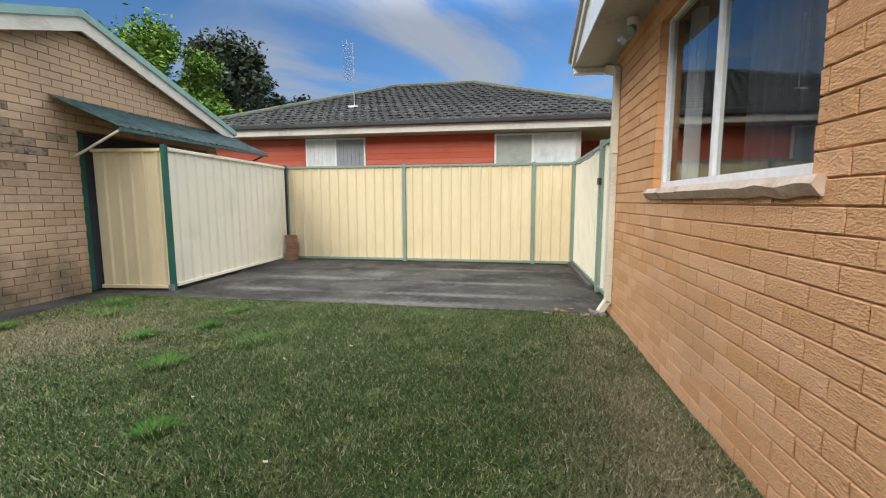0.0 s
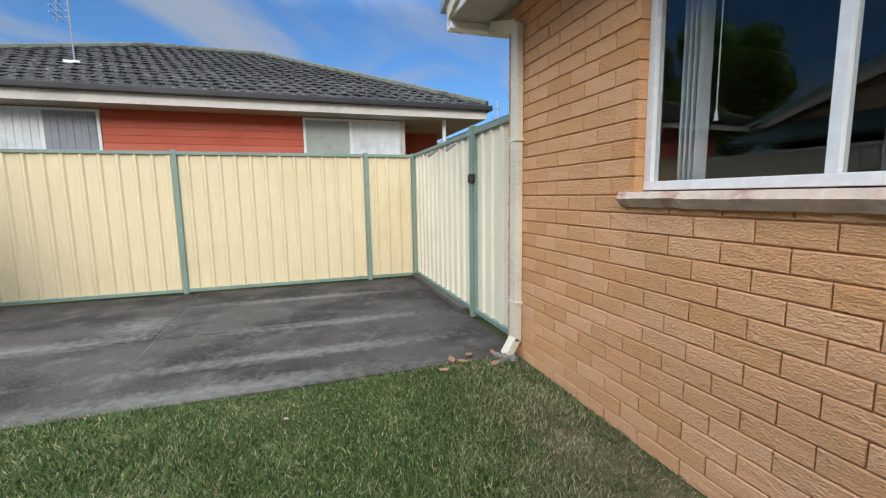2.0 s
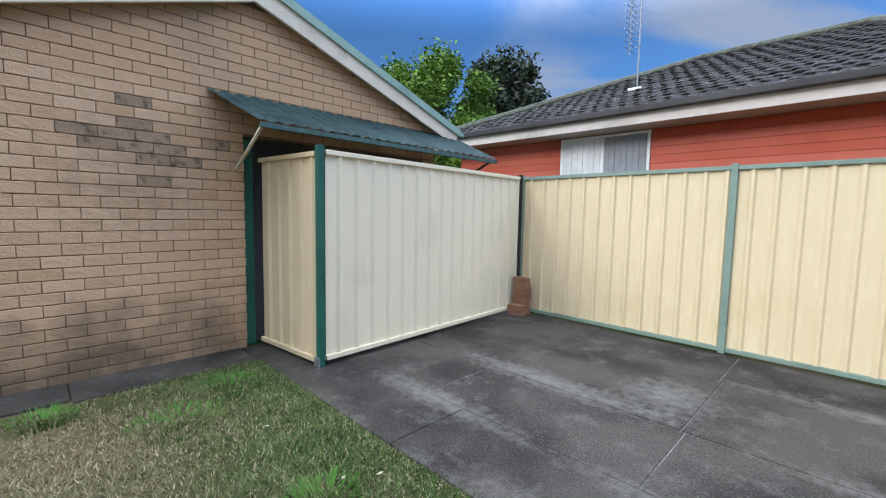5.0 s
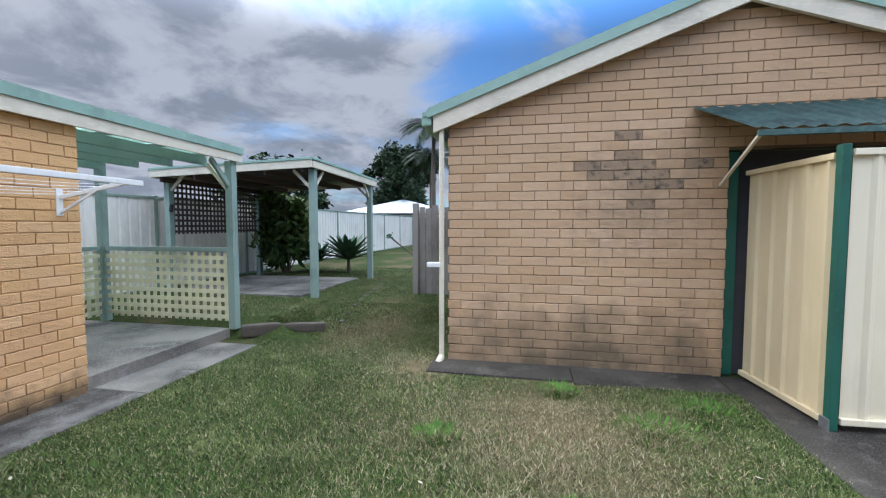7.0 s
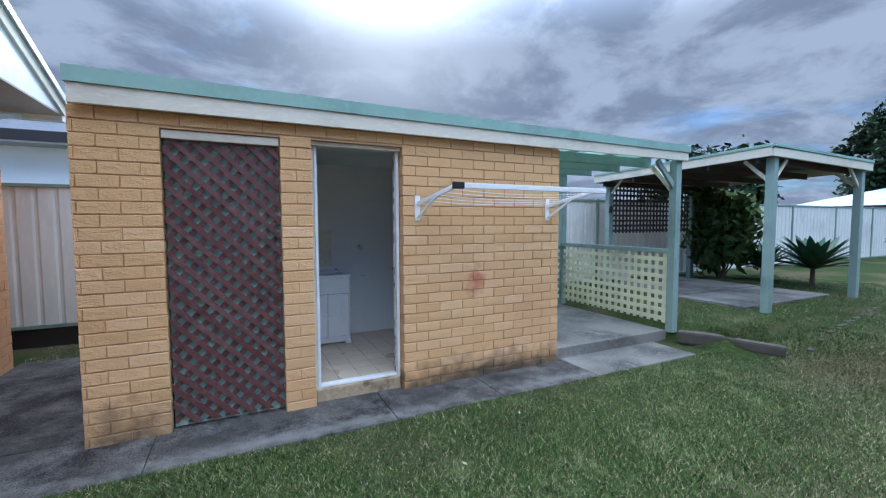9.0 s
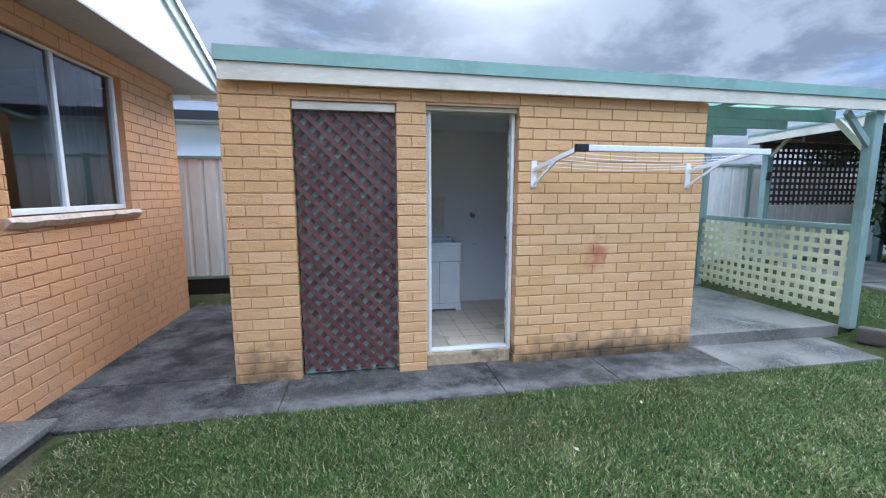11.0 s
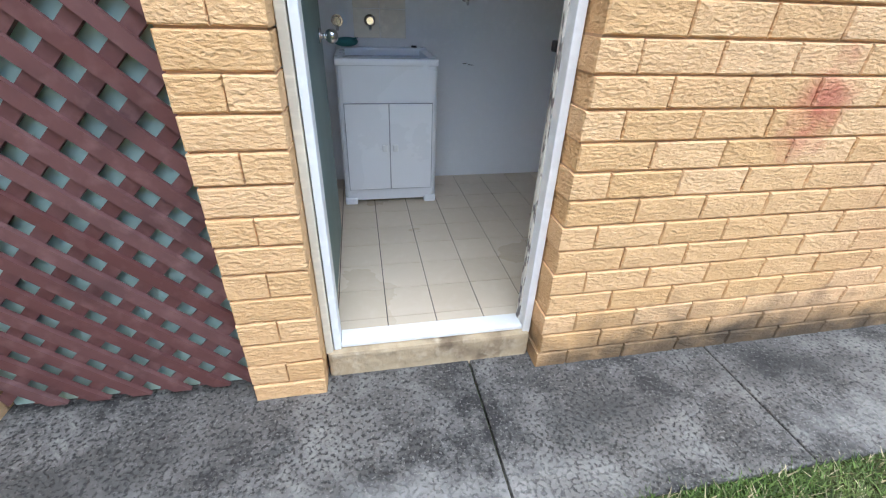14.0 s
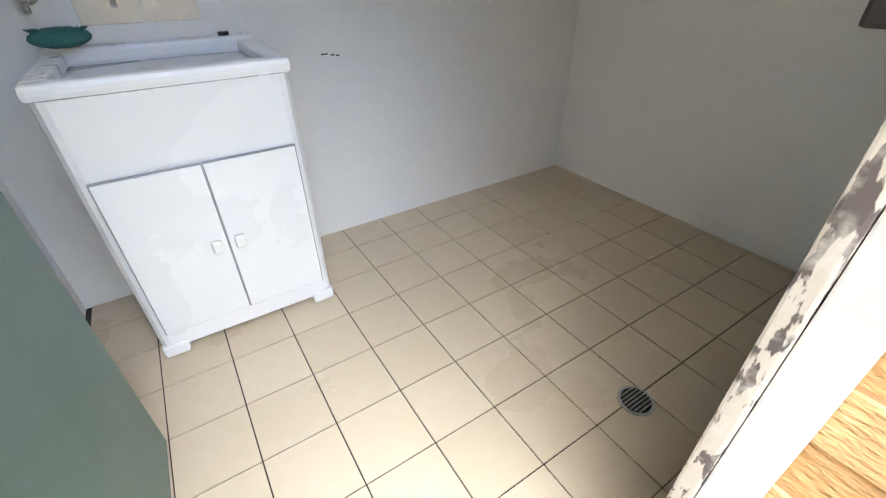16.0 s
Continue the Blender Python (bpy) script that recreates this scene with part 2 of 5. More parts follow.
def block_joints(m):
    """Faint courses of painted blocks showing through the paint."""
    nt = m.node_tree
    N, L = nt.nodes.new, nt.links.new
    sep, comb, tex, bn = N("ShaderNodeSeparateXYZ"), N("ShaderNodeCombineXYZ"), N("ShaderNodeTexBrick"), N("ShaderNodeBump")
    add = N("ShaderNodeMath")
    L(N("ShaderNodeNewGeometry").outputs["Position"], sep.inputs[0])
    L(sep.outputs[0], add.inputs[0])
    L(sep.outputs[1], add.inputs[1])
    L(add.outputs[0], comb.inputs[0])
    L(sep.outputs[2], comb.inputs[1])
    L(comb.outputs[0], tex.inputs["Vector"])
    for key, v in (("Scale", 1.0), ("Brick Width", 0.40), ("Row Height", 0.20), ("Mortar Size", 0.004), ("Mortar Smooth", 0.6)):
        tex.inputs[key].default_value = v
    bn.invert = True
    bn.inputs["Strength"].default_value, bn.inputs["Distance"].default_value = 0.15, 0.003
    L(tex.outputs["Fac"], bn.inputs["Height"])
    L(bn.outputs[0], nt.nodes["Principled BSDF"].inputs["Normal"])


block_joints(wall_white)
tub_white = material("white moulded plastic", (0.80, 0.81, 0.82), rough=0.28, dark=(0.79, 0.80, 0.81), light=(0.82, 0.83, 0.84), stain=2, grain=8, bump=0.0)
splash_mat = material("cream glazed tile", (0.78, 0.74, 0.64), rough=0.25, stain=2, grain=20, bump=0.0, vary=0.03)
render_tan = material("crumbling tan render", (0.40, 0.31, 0.19), rough=0.95, dark=(0.16, 0.115, 0.07), light=(0.52, 0.43, 0.30), stain=7, grain=26, bump=0.9, dist=0.012)
tile_mat = material("beige ceramic tile", (0.56, 0.465, 0.34), rough=0.32, dark=(0.545, 0.452, 0.33), light=(0.59, 0.50, 0.38), stain=1.5, grain=22, bump=0.03, vary=0.035)
grout = material("dark grout", (0.05, 0.04, 0.034), rough=0.95, grain=60, bump=0.2)
door_green = material("grey green door paint", (0.105, 0.165, 0.145), rough=0.45, dark=(0.085, 0.14, 0.12), light=(0.12, 0.18, 0.16), stain=1.2, grain=10, bump=0.02)
panel_green = material("pale teal panel", (0.40, 0.54, 0.47), rough=0.6, stain=3, grain=20, bump=0.05)
lattice_red = material("red brown stained lattice", (0.115, 0.048, 0.043), rough=0.65, dark=(0.07, 0.030, 0.028), light=(0.19, 0.10, 0.09), stain=4, grain=18, bump=0.3, vary=0.15)
lattice_cream = material("cream lattice", (0.66, 0.64, 0.42), rough=0.7, dark=(0.50, 0.49, 0.33), stain=2.5, grain=20, bump=0.15, vary=0.06)
lattice_dark = material("dark timber lattice", (0.075, 0.055, 0.052), rough=0.8, stain=2.5, grain=20, bump=0.2)
chrome = material("chrome", (0.62, 0.62, 0.62), rough=0.16, metal=1.0, stain=5, grain=30, bump=0.0)
grey_metal = material("galvanised metal", (0.42, 0.43, 0.44), rough=0.4, metal=0.8, stain=5, grain=30, bump=0.02)
black = material("black plastic", (0.015, 0.015, 0.016), rough=0.5, stain=5, grain=30, bump=0.03)
# near-black: the shade of unlit rooms is put into the colour
room_shade = material("dark interior", (0.05, 0.05, 0.052), rough=0.9, stain=1, grain=10, bump=0.02)
weatherboard = material("brick red weatherboard", (0.46, 0.085, 0.038), rough=0.6, dark=(0.36, 0.062, 0.03), light=(0.52, 0.11, 0.055), stain=1.1, grain=6, bump=0.05, stretch=(0.6, 1, 5), vary=0.06)
roof_tile = material("dark lichened roof tile", (0.030, 0.028, 0.026), rough=0.95, dark=(0.014, 0.014, 0.014), light=(0.22, 0.215, 0.18), spec=0.1, stain=3.4, grain=17, bump=0.6, vary=0.25)
ridge_mat = material("mossy ridge tile", (0.11, 0.115, 0.085), rough=0.95, dark=(0.06, 0.06, 0.05), light=(0.19, 0.20, 0.14), stain=3, grain=14, bump=0.6)
fascia_white = material("off white fascia", (0.62, 0.56, 0.50), rough=0.6, stain=1, grain=12, bump=0.05)
gutter_dark = material("dark brown gutter", (0.022, 0.018, 0.017), rough=0.5, stain=2, grain=12, bump=0.03)
soffit_grey = material("grey eave lining", (0.42, 0.40, 0.37), rough=0.8, stain=1, grain=20, bump=0.03)
stone = material("sandstone sill", (0.60, 0.47, 0.36), rough=0.9, dark=(0.42, 0.25, 0.18), light=(0.72, 0.62, 0.52), stain=7, grain=22, bump=0.9, dist=0.012)
grey_wood = material("grey weathered timber", (0.25, 0.225, 0.20), rough=0.9, dark=(0.15, 0.13, 0.115), light=(0.33, 0.30, 0.27), stain=1.6, grain=8, bump=0.5, stretch=(8, 8, 0.6), vary=0.12)
sleeper_mat = material("old timber sleeper", (0.085, 0.072, 0.058), rough=0.95, stain=3, grain=14, bump=0.6)
blind = material("white vertical blind", (0.66, 0.67, 0.66), rough=0.8, stain=2, grain=9, bump=0.02, vary=0.07)
# also colours the sheets drawn as shade round the tub doors
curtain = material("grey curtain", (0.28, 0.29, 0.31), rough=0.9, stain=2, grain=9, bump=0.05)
bark = material("brown bark", (0.13, 0.10, 0.075), rough=0.95, stain=3, grain=14, bump=0.7, stretch=(3, 3, 0.8))
teal_sponge = material("teal scourer", (0.05, 0.17, 0.155), rough=0.9, stain=20, grain=120, bump=0.5)
sheet_green = material("green translucent sheet", (0.62, 0.88, 0.76), rough=0.45, stain=2, grain=8, bump=0.02)
sheet_green.node_tree.nodes["Principled BSDF"].inputs["Transmission Weight"].default_value = 0.75
grass_ground = material("short lawn", (0.036, 0.052, 0.016), rough=1.0, dark=(0.10, 0.080, 0.046), light=(0.08, 0.095, 0.036), stain=0.75, grain=26, bump=0.8, lo=0.50, hi=0.66, dist=0.03, spec=0.05)
for gx0, gy0, grx, gry in ((1.75, 2.6, 0.42, 2.9), (-3.5, 3.9, 1.5, 1.3), (-4.5, 2.5, 0.8, 0.5), (-6.2, 1.5, 1.6, 0.7)):
    add_patch(grass_ground, (gx0, gy0, 0), (grx, gry, 1), (0.215, 0.155, 0.095), 4.5, 0.8)
soil = material("bare soil", (0.12, 0.085, 0.055), rough=1.0, stain=3, grain=20, bump=0.6)


def leaf_mat(name, base, light, vary=0.5):
    m = material(name, base, rough=0.6, light=light, stain=0.8, grain=3, bump=0.0, spec=0.2)
    nt = m.node_tree
    b = nt.nodes["Principled BSDF"]
    src = b.inputs["Base Color"].links[0].from_socket
    geo, h, mr = nt.nodes.new("ShaderNodeNewGeometry"), nt.nodes.new("ShaderNodeHueSaturation"), nt.nodes.new("ShaderNodeMapRange")
    nt.links.new(geo.outputs["Random Per Island"], mr.inputs[0])
    mr.inputs[3].default_value, mr.inputs[4].default_value = 1 - vary, 1 + vary
    nt.links.new(src, h.inputs["Color"])
    nt.links.new(mr.outputs[0], h.inputs["Value"])
    nt.links.new(h.outputs[0], b.inputs["Base Color"])
    return m


blade_mat = leaf_mat("grass blade", (0.066, 0.103, 0.022), (0.16, 0.19, 0.062), 0.65)
add_patch(blade_mat, (1.6, 2.6, 0), (0.75, 2.6, 1), (0.20, 0.165, 0.085), 2.5, 0.75)
add_patch(blade_mat, (-3.4, 3.9, 0), (1.5, 1.3, 1), (0.17, 0.135, 0.07), 2.0, 0.7)
add_patch(blade_mat, (-5.6, 1.7, 0), (1.3, 1.0, 1), (0.17, 0.14, 0.075), 2.0, 0.7)
straw_mat = leaf_mat("dry straw blade", (0.33, 0.275, 0.16), (0.40, 0.36, 0.23), 0.4)
weed_mat = leaf_mat("fresh green weed", (0.075, 0.19, 0.022), (0.12, 0.25, 0.04), 0.3)
leaf_bright = leaf_mat("bright green foliage", (0.14, 0.235, 0.028), (0.21, 0.30, 0.05))
leaf_dark = leaf_mat("dark green foliage", (0.028, 0.047, 0.020), (0.05, 0.075, 0.03))
leaf_olive = leaf_mat("olive grey gum foliage", (0.055, 0.072, 0.042), (0.09, 0.10, 0.06))
leaf_shrub = leaf_mat("mid green yellowing foliage", (0.062, 0.105, 0.030), (0.15, 0.16, 0.05), 0.6)
leaf_agave = leaf_mat("grey green succulent leaf", (0.055, 0.105, 0.058), (0.09, 0.14, 0.08), 0.2)


def glass(name, rough=0.0, tint=(0.86, 0.9, 0.9)):
    m = bpy.data.materials.new(name)
    m.use_nodes = True
    b = m.node_tree.nodes["Principled BSDF"]
    b.inputs["Base Color"].default_value = (*tint, 1)
    b.inputs["Roughness"].default_value, b.inputs["Transmission Weight"].default_value, b.inputs["IOR"].default_value = rough, 1.0, 1.5
    return m


pane_mat = glass("window glass", 0.0, (0.62, 0.66, 0.68))


# ---- mesh helpers ----
def box(bm, x0, y0, z0, x1, y1, z1, bevel=0.0, m=None):
    r = bmesh.ops.create_cube(bm, size=1.0)
    v = r["verts"]
    bmesh.ops.transform(bm, verts=v, matrix=Matrix.Translation(((x0 + x1) / 2, (y0 + y1) / 2, (z0 + z1) / 2)) @ Matrix.Diagonal((abs(x1 - x0), abs(y1 - y0), abs(z1 - z0), 1)))
    if bevel:
        e = list({e for w in v for e in w.link_edges})
        r2 = bmesh.ops.bevel(bm, geom=e, offset=bevel, segments=2, affect="EDGES", profile=0.6)
        v = list({w for f in r2["faces"] for w in f.verts} | {w for w in v if w.is_valid})
    if m is not None:
        bmesh.ops.transform(bm, verts=v, matrix=m)
    return bm


def boxed(x0, y0, z0, x1, y1, z1, bevel=0.0):
    return box(bmesh.new(), x0, y0, z0, x1, y1, z1, bevel)


def rod(bm, a, b, r0, r1=None, n=8):
    a, b = Vector(a), Vector(b)
    d = b - a
    r1 = r0 if r1 is None else r1
    m = Matrix.Translation((a + b) / 2) @ d.to_track_quat("Z", "Y").to_matrix().to_4x4()
    bmesh.ops.create_cone(bm, cap_ends=True, segments=n, radius1=r0, radius2=r1, depth=d.length, matrix=m)
    return bm


def beam(bm, a, b, w, h, bevel=0.0):
    """A square bar from a to b: w across, h upright."""
    a, b = Vector(a), Vector(b)
    d = b - a
    x = d.normalized()
    up = Vector((0, 0, 1)) if abs(x.z) < 0.98 else Vector((0, 1, 0))
    y = up.cross(x).normalized()
    z = x.cross(y)
    m = Matrix(((x.x, y.x, z.x, 0), (x.y, y.y, z.y, 0), (x.z, y.z, z.z, 0), (0, 0, 0, 1)))
    return box(bm, -d.length / 2, -w / 2, -h / 2, d.length / 2, w / 2, h / 2, bevel, Matrix.Translation((a + b) / 2) @ m)


def prism(pts, axis_from, axis_to, axis="x"):
    """A polygon given in the two other axes, drawn out along one axis."""
    bm = bmesh.new()
    put = {"x": lambda p, c: (c, p[0], p[1]), "y": lambda p, c: (p[0], c, p[1]), "z": lambda p, c: (p[0], p[1], c)}[axis]
    a = [bm.verts.new(put(p, axis_from)) for p in pts]
    b = [bm.verts.new(put(p, axis_to)) for p in pts]
    bm.faces.new(a)
    bm.faces.new(b[::-1])
    for k in range(len(pts)):
        bm.faces.new((a[k], b[k], b[(k + 1) % len(pts)], a[(k + 1) % len(pts)]))
    bmesh.ops.recalc_face_normals(bm, faces=bm.faces)
    return bm


def mesh_of(name, bm, mat, smooth=False):
    me = bpy.data.meshes.new(name)
    bmesh.ops.recalc_face_normals(bm, faces=bm.faces)
    bm.to_mesh(me)
    bm.free()
    me.materials.append(mat)
    if smooth:
        for p in me.polygons:
            p.use_smooth = True
    return me


def part(name, bm, mat, parent=None, label="", smooth=False):
    ob = new(name, mesh_of(name, bm, mat, smooth))
    if parent is not None:
        ob.parent = parent
    return tagged(ob, label)


def thing(name, label, category, at=(0, 0, 0), group="", kind=""):
    ob = new(name)
    ob.location = at
    return tagged(ob, label, category, group, kind)


def at_base(ob):
    """Keeps a child drawn in world metres in place under an Empty that stands elsewhere."""
    for c in ob.children:
        c.matrix_parent_inverse = Matrix.Translation(ob.location).inverted()


def structure(name, bm, mat, label, category):
    return tagged(part(name, bm, mat), label, category, kind="structure")


def raw_mesh(name, verts, faces, mat):
    me = bpy.data.meshes.new(name)
    verts, faces = np.asarray(verts, dtype=np.float32), np.asarray(faces, dtype=np.int32)
    k = faces.shape[1]
    me.vertices.add(len(verts))
    me.vertices.foreach_set("co", verts.ravel())
    me.loops.add(faces.size)
    me.loops.foreach_set("vertex_index", faces.ravel())
    me.polygons.add(len(faces))
    me.polygons.foreach_set("loop_start", np.arange(0, faces.size, k, dtype=np.int32))
    me.update(calc_edges=True)
    me.materials.append(mat)
    return me


# ---- ground ----
def smooth01(a, b, x):
    t = np.clip((np.asarray(x, dtype=float) - a) / (b - a), 0, 1)
    return t * t * (3 - 2 * t)


def height(x, y):
    """The lawn: level by the house, rising to a higher lawn in the west."""
    west = smooth01(-4.9, -7.2, x)
    bank = smooth01(-5.25, -5.45, x) * smooth01(0.75, 0.35, y)
    flat = 1 - smooth01(-3.6, -5.4, x)
    return -0.015 + 0.245 * np.maximum(west, bank) + 0.012 * np.sin(x * 2.1 + 1) * np.cos(y * 1.7) * (1 - 0.5 * flat)


def ground():
    near = np.arange(-14, 6.01, 0.2)
    xs = np.concatenate(([-900, -300, -100, -50, -30, -22, -18], near, [8, 11, 16, 25, 50, 100, 300, 900]))
    ny = np.arange(-6, 10.01, 0.2)
    ys = np.concatenate(([-900, -300, -100, -50, -30, -18, -12, -9], ny, [12, 16, 22, 30, 50, 100, 300, 900]))
    X, Y = np.meshgrid(xs, ys, indexing="ij")
    Z = height(X, Y)
    verts = np.stack([X, Y, Z], -1).reshape(-1, 3)
    a, b = len(xs), len(ys)
    i, j = np.meshgrid(np.arange(a - 1), np.arange(b - 1), indexing="ij")
    k = (i * b + j).ravel()
    faces = np.stack([k, k + b, k + b + 1, k + 1], -1)
    ob = new("ground", raw_mesh("ground", verts, faces, grass_ground))
    for p in ob.data.polygons:
        p.use_smooth = True
    tagged(ob, "short patchy lawn ground with bare brown spots", "ground", kind="structure")


ground()


def slab(x0, y0, x1, y1, top, mat, parent, name="slab", depth=0.12):
    return part(name, boxed(x0, y0, top - depth, x1, y1, top, 0.008), mat, parent)


# back concrete yard, cast in panels
yard = thing("pavement", "dark stained concrete slab cast in panels", "pavement", kind="structure")
rows_y = [5.42, 6.12, 6.97, 8.17, 9.10]
cuts = [[-2.35, 2.06], [-2.75, -1.09, 2.06], [-1.12, 2.06], [-2.55, -1.15, 2.06]]
for k in range(4):
    xs = [-4.86] + cuts[k]
    for a, b in zip(xs, xs[1:]):
        slab(a + 0.004, rows_y[k] + 0.005, b - 0.004, rows_y[k + 1] - 0.005, 0.0 - 0.003 * (k % 2), concrete, yard)
part("joint_mortar", boxed(-4.85, 5.44, -0.1, 2.05, 9.09, -0.009), concrete_pale, yard, "pale mortar in the joints")
gpath = thing("pavement_garage", "narrow grey concrete strip along the garage wall", "pavement", kind="structure")
slab(-4.88, 2.62, -4.46, 4.05, 0.0, concrete, gpath)
slab(-4.88, 4.06, -4.40, 5.41, 0.0, concrete, gpath)
lpath = thing("pavement_path", "stained grey concrete path with cracks", "pavement", kind="structure")
edges = [2.0, 0.36, -1.30, -2.29, -3.42, -4.95]
for a, b in zip(edges, edges[1:]):
    slab(b + 0.003, -0.30, a - 0.003, 0.355, 0.0, path_mat if b > -4 else concrete_pale, lpath)
slab(0.77, -1.55, 2.0, -0.31, 0.0, path_mat, lpath)
slab(0.77, -2.75, 2.0, -1.56, -0.004, path_mat, lpath)
pslab = thing("pavement_pergola", "raised pale stained concrete slab under the pergola", "pavement", kind="structure")
slab(-5.20, -2.60, -3.34, -0.22, 0.12, concrete_pale, pslab, depth=0.3)

# ---- brick walls ----
Bond = collections.namedtuple("Bond", "length height base zones")  # zones: (from, to, start of a full brick, 1: in odd courses)


def brick_mesh(seed, mat, bond, depth=0.10):
    """One rock-faced brick: x along, front at +y, base at z = 0; crisp arrises round a rippled face."""
    rng = random.Random(seed)
    bm = bmesh.new()
    l, h = bond.length - 0.005, bond.height - 0.007
    xs = [0, 0.004, l * 0.22, l * 0.42, l * 0.6, l * 0.8, l - 0.004, l]
    zs = [0, 0.004, h * 0.38, h * 0.66, h - 0.004, h]
    nx, nz = len(xs) - 1, len(zs) - 1
    g = []
    for i, x in enumerate(xs):
        col = []
        for k, z in enumerate(zs):
            edge = i in (0, nx) or k in (0, nz)
            y = 0.0075 if edge else 0.0115 + rng.uniform(-0.0016, 0.0016)
            col.append(bm.verts.new((x + 0.0025, y, z + 0.0035 + (rng.uniform(-0.0012, 0.0012) if edge else 0))))
        g.append(col)
    for i in range(nx):
        for k in range(nz):
            bm.faces.new((g[i][k], g[i][k + 1], g[i + 1][k + 1], g[i + 1][k]))
    rim = [g[i][0] for i in range(nx + 1)] + [g[nx][k] for k in range(1, nz + 1)] + [g[i][nz] for i in range(nx - 1, -1, -1)] + [g[0][k] for k in range(nz - 1, 0, -1)]
    c = [bm.verts.new((x, -depth, z)) for x, z in ((0.0025, 0.0035), (l + 0.0025, 0.0035), (l + 0.0025, h + 0.0035), (0.0025, h + 0.0035))]
    corner = [rim.index(g[0][0]), rim.index(g[nx][0]), rim.index(g[nx][nz]), rim.index(g[0][nz])]
    n = len(rim)
    for q in range(4):
        a, b = corner[q], corner[(q + 1) % 4]
        run = [rim[t % n] for t in range(a, (b if b > a else b + n) + 1)]
        bm.faces.new(run + [c[(q + 1) % 4], c[q]])
    return mesh_of("brick", bm, mat)


def wall_core(m, u0, u1, top, depth, openings, gable=None):
    """The wall behind the bricks, with its openings cut through. Local: u along x, out along +y."""
    bm = bmesh.new()
    us = sorted({u0, u1, *[o[0] for o in openings], *[o[1] for o in openings]})
    for a, b in zip(us, us[1:]):
        blocked = sorted((o[2], o[3]) for o in openings if o[0] < (a + b) / 2 < o[1])
        z = -0.1
        for lo, hi in blocked + [(top, top)]:
            if lo > z + 0.001:
                box(bm, a, -depth, z, b, 0.0, lo)
            z = max(z, hi)
    if gable:
        g = prism(gable, -depth, 0.0, "y")
        me = bpy.data.meshes.new("tmp")
        g.to_mesh(me)
        g.free()
        bm.from_mesh(me)
        bpy.data.meshes.remove(me)
    bmesh.ops.transform(bm, verts=bm.verts, matrix=m)
    return bm


WALLS = []


def brick_wall(name, m, u0, u1, top, openings, mat, mortar, label, near, bond, gable=None, slope=None, depth=0.11, sooty=None):
    """Remembers the bricks for the end of the file. near: the stretch of u and z whose bricks are single parts."""
    g = 0.008
    core = wall_core(m, u0 + g, u1 - g, top, depth, [(a - g, b + g, c, d) for a, b, c, d in openings], gable)
    w = structure(name, core, mortar, label, "wall")
    WALLS.append((w, m, u0, u1, top, openings, mat, near, bond, slope, sooty))
    return w


def lay_bricks(w, m, u0, u1, top, openings, mat, near, bond, slope, sooty):
    kinds = [brick_mesh(k, mat, bond) for k in range(6)]
    black_kinds = [brick_mesh(k, sooty[0], bond) for k in range(2)] if sooty else None
    rng = random.Random(len(w.name))
    single = 0
    V, F, count = [], [], 0
    base = [(np.array([v.co[:] for v in me.vertices]), [tuple(p.vertices) for p in me.polygons]) for me in kinds]
    high = top if slope is None else slope(None)
    rows = int((high - bond.base) / bond.height + (0.5 if slope is None else 0))
    zones = bond.zones or [(u0, u1, u0, 0)]
    for r in range(rows):
        z = bond.base + r * bond.height
        mid = z + bond.height / 2
        for za, zb, start, odd in zones:
            first = start + (0 if r % 2 == odd else bond.length / 2)
            u = first - math.ceil((first - za) / bond.length) * bond.length
            while u < zb:
                spans = [(max(u, za), min(u + bond.length, zb))]
                for a, b, c, d in openings:
                    if c < mid < d:
                        spans = [q for s, e in spans for q in ((s, min(e, a)), (max(s, b), e)) if q[1] - q[0] > 0.02]
                u += bond.length
                for s, e in spans:
                    if e - s < 0.02 or (slope is not None and z + bond.height > max(slope(s), slope(e)) + 0.02):
                        continue
                    k = rng.randrange(6)
                    sx = (e - s) / bond.length
                    dy = rng.uniform(-0.0015, 0.0015)
                    if near[0] <= (s + e) / 2 <= near[1] and near[2] <= z <= near[3] and single < 300:
                        me = kinds[k]
                        if sooty and rng.random() < sooty[3] * math.exp(-(((s + e) / 2 - sooty[1][0]) / sooty[2][0]) ** 2 - ((mid - sooty[1][1]) / sooty[2][1]) ** 2):
                            me = black_kinds[k % 2]
                        ob = new("brick", me)
                        ob.parent = w
                        ob.matrix_local = m @ Matrix.Translation((s, dy, z)) @ Matrix.Diagonal((sx, 1, 1, 1))
                        single += 1
                    else:
                        v, f = base[k]
                        V.append(np.array(v) * (sx, 1, 1) + (s, dy, z))
                        F += [tuple(i + count for i in q) for q in f]
                        count += len(v)
    if V:
        me = bpy.data.meshes.new("brickwork")
        me.from_pydata(np.concatenate(V).tolist(), [], F)
        me.transform(m)
        me.materials.append(mat)
        ob = new("brickwork", me)
        ob.parent = w
        tagged(ob, kind="stuff")


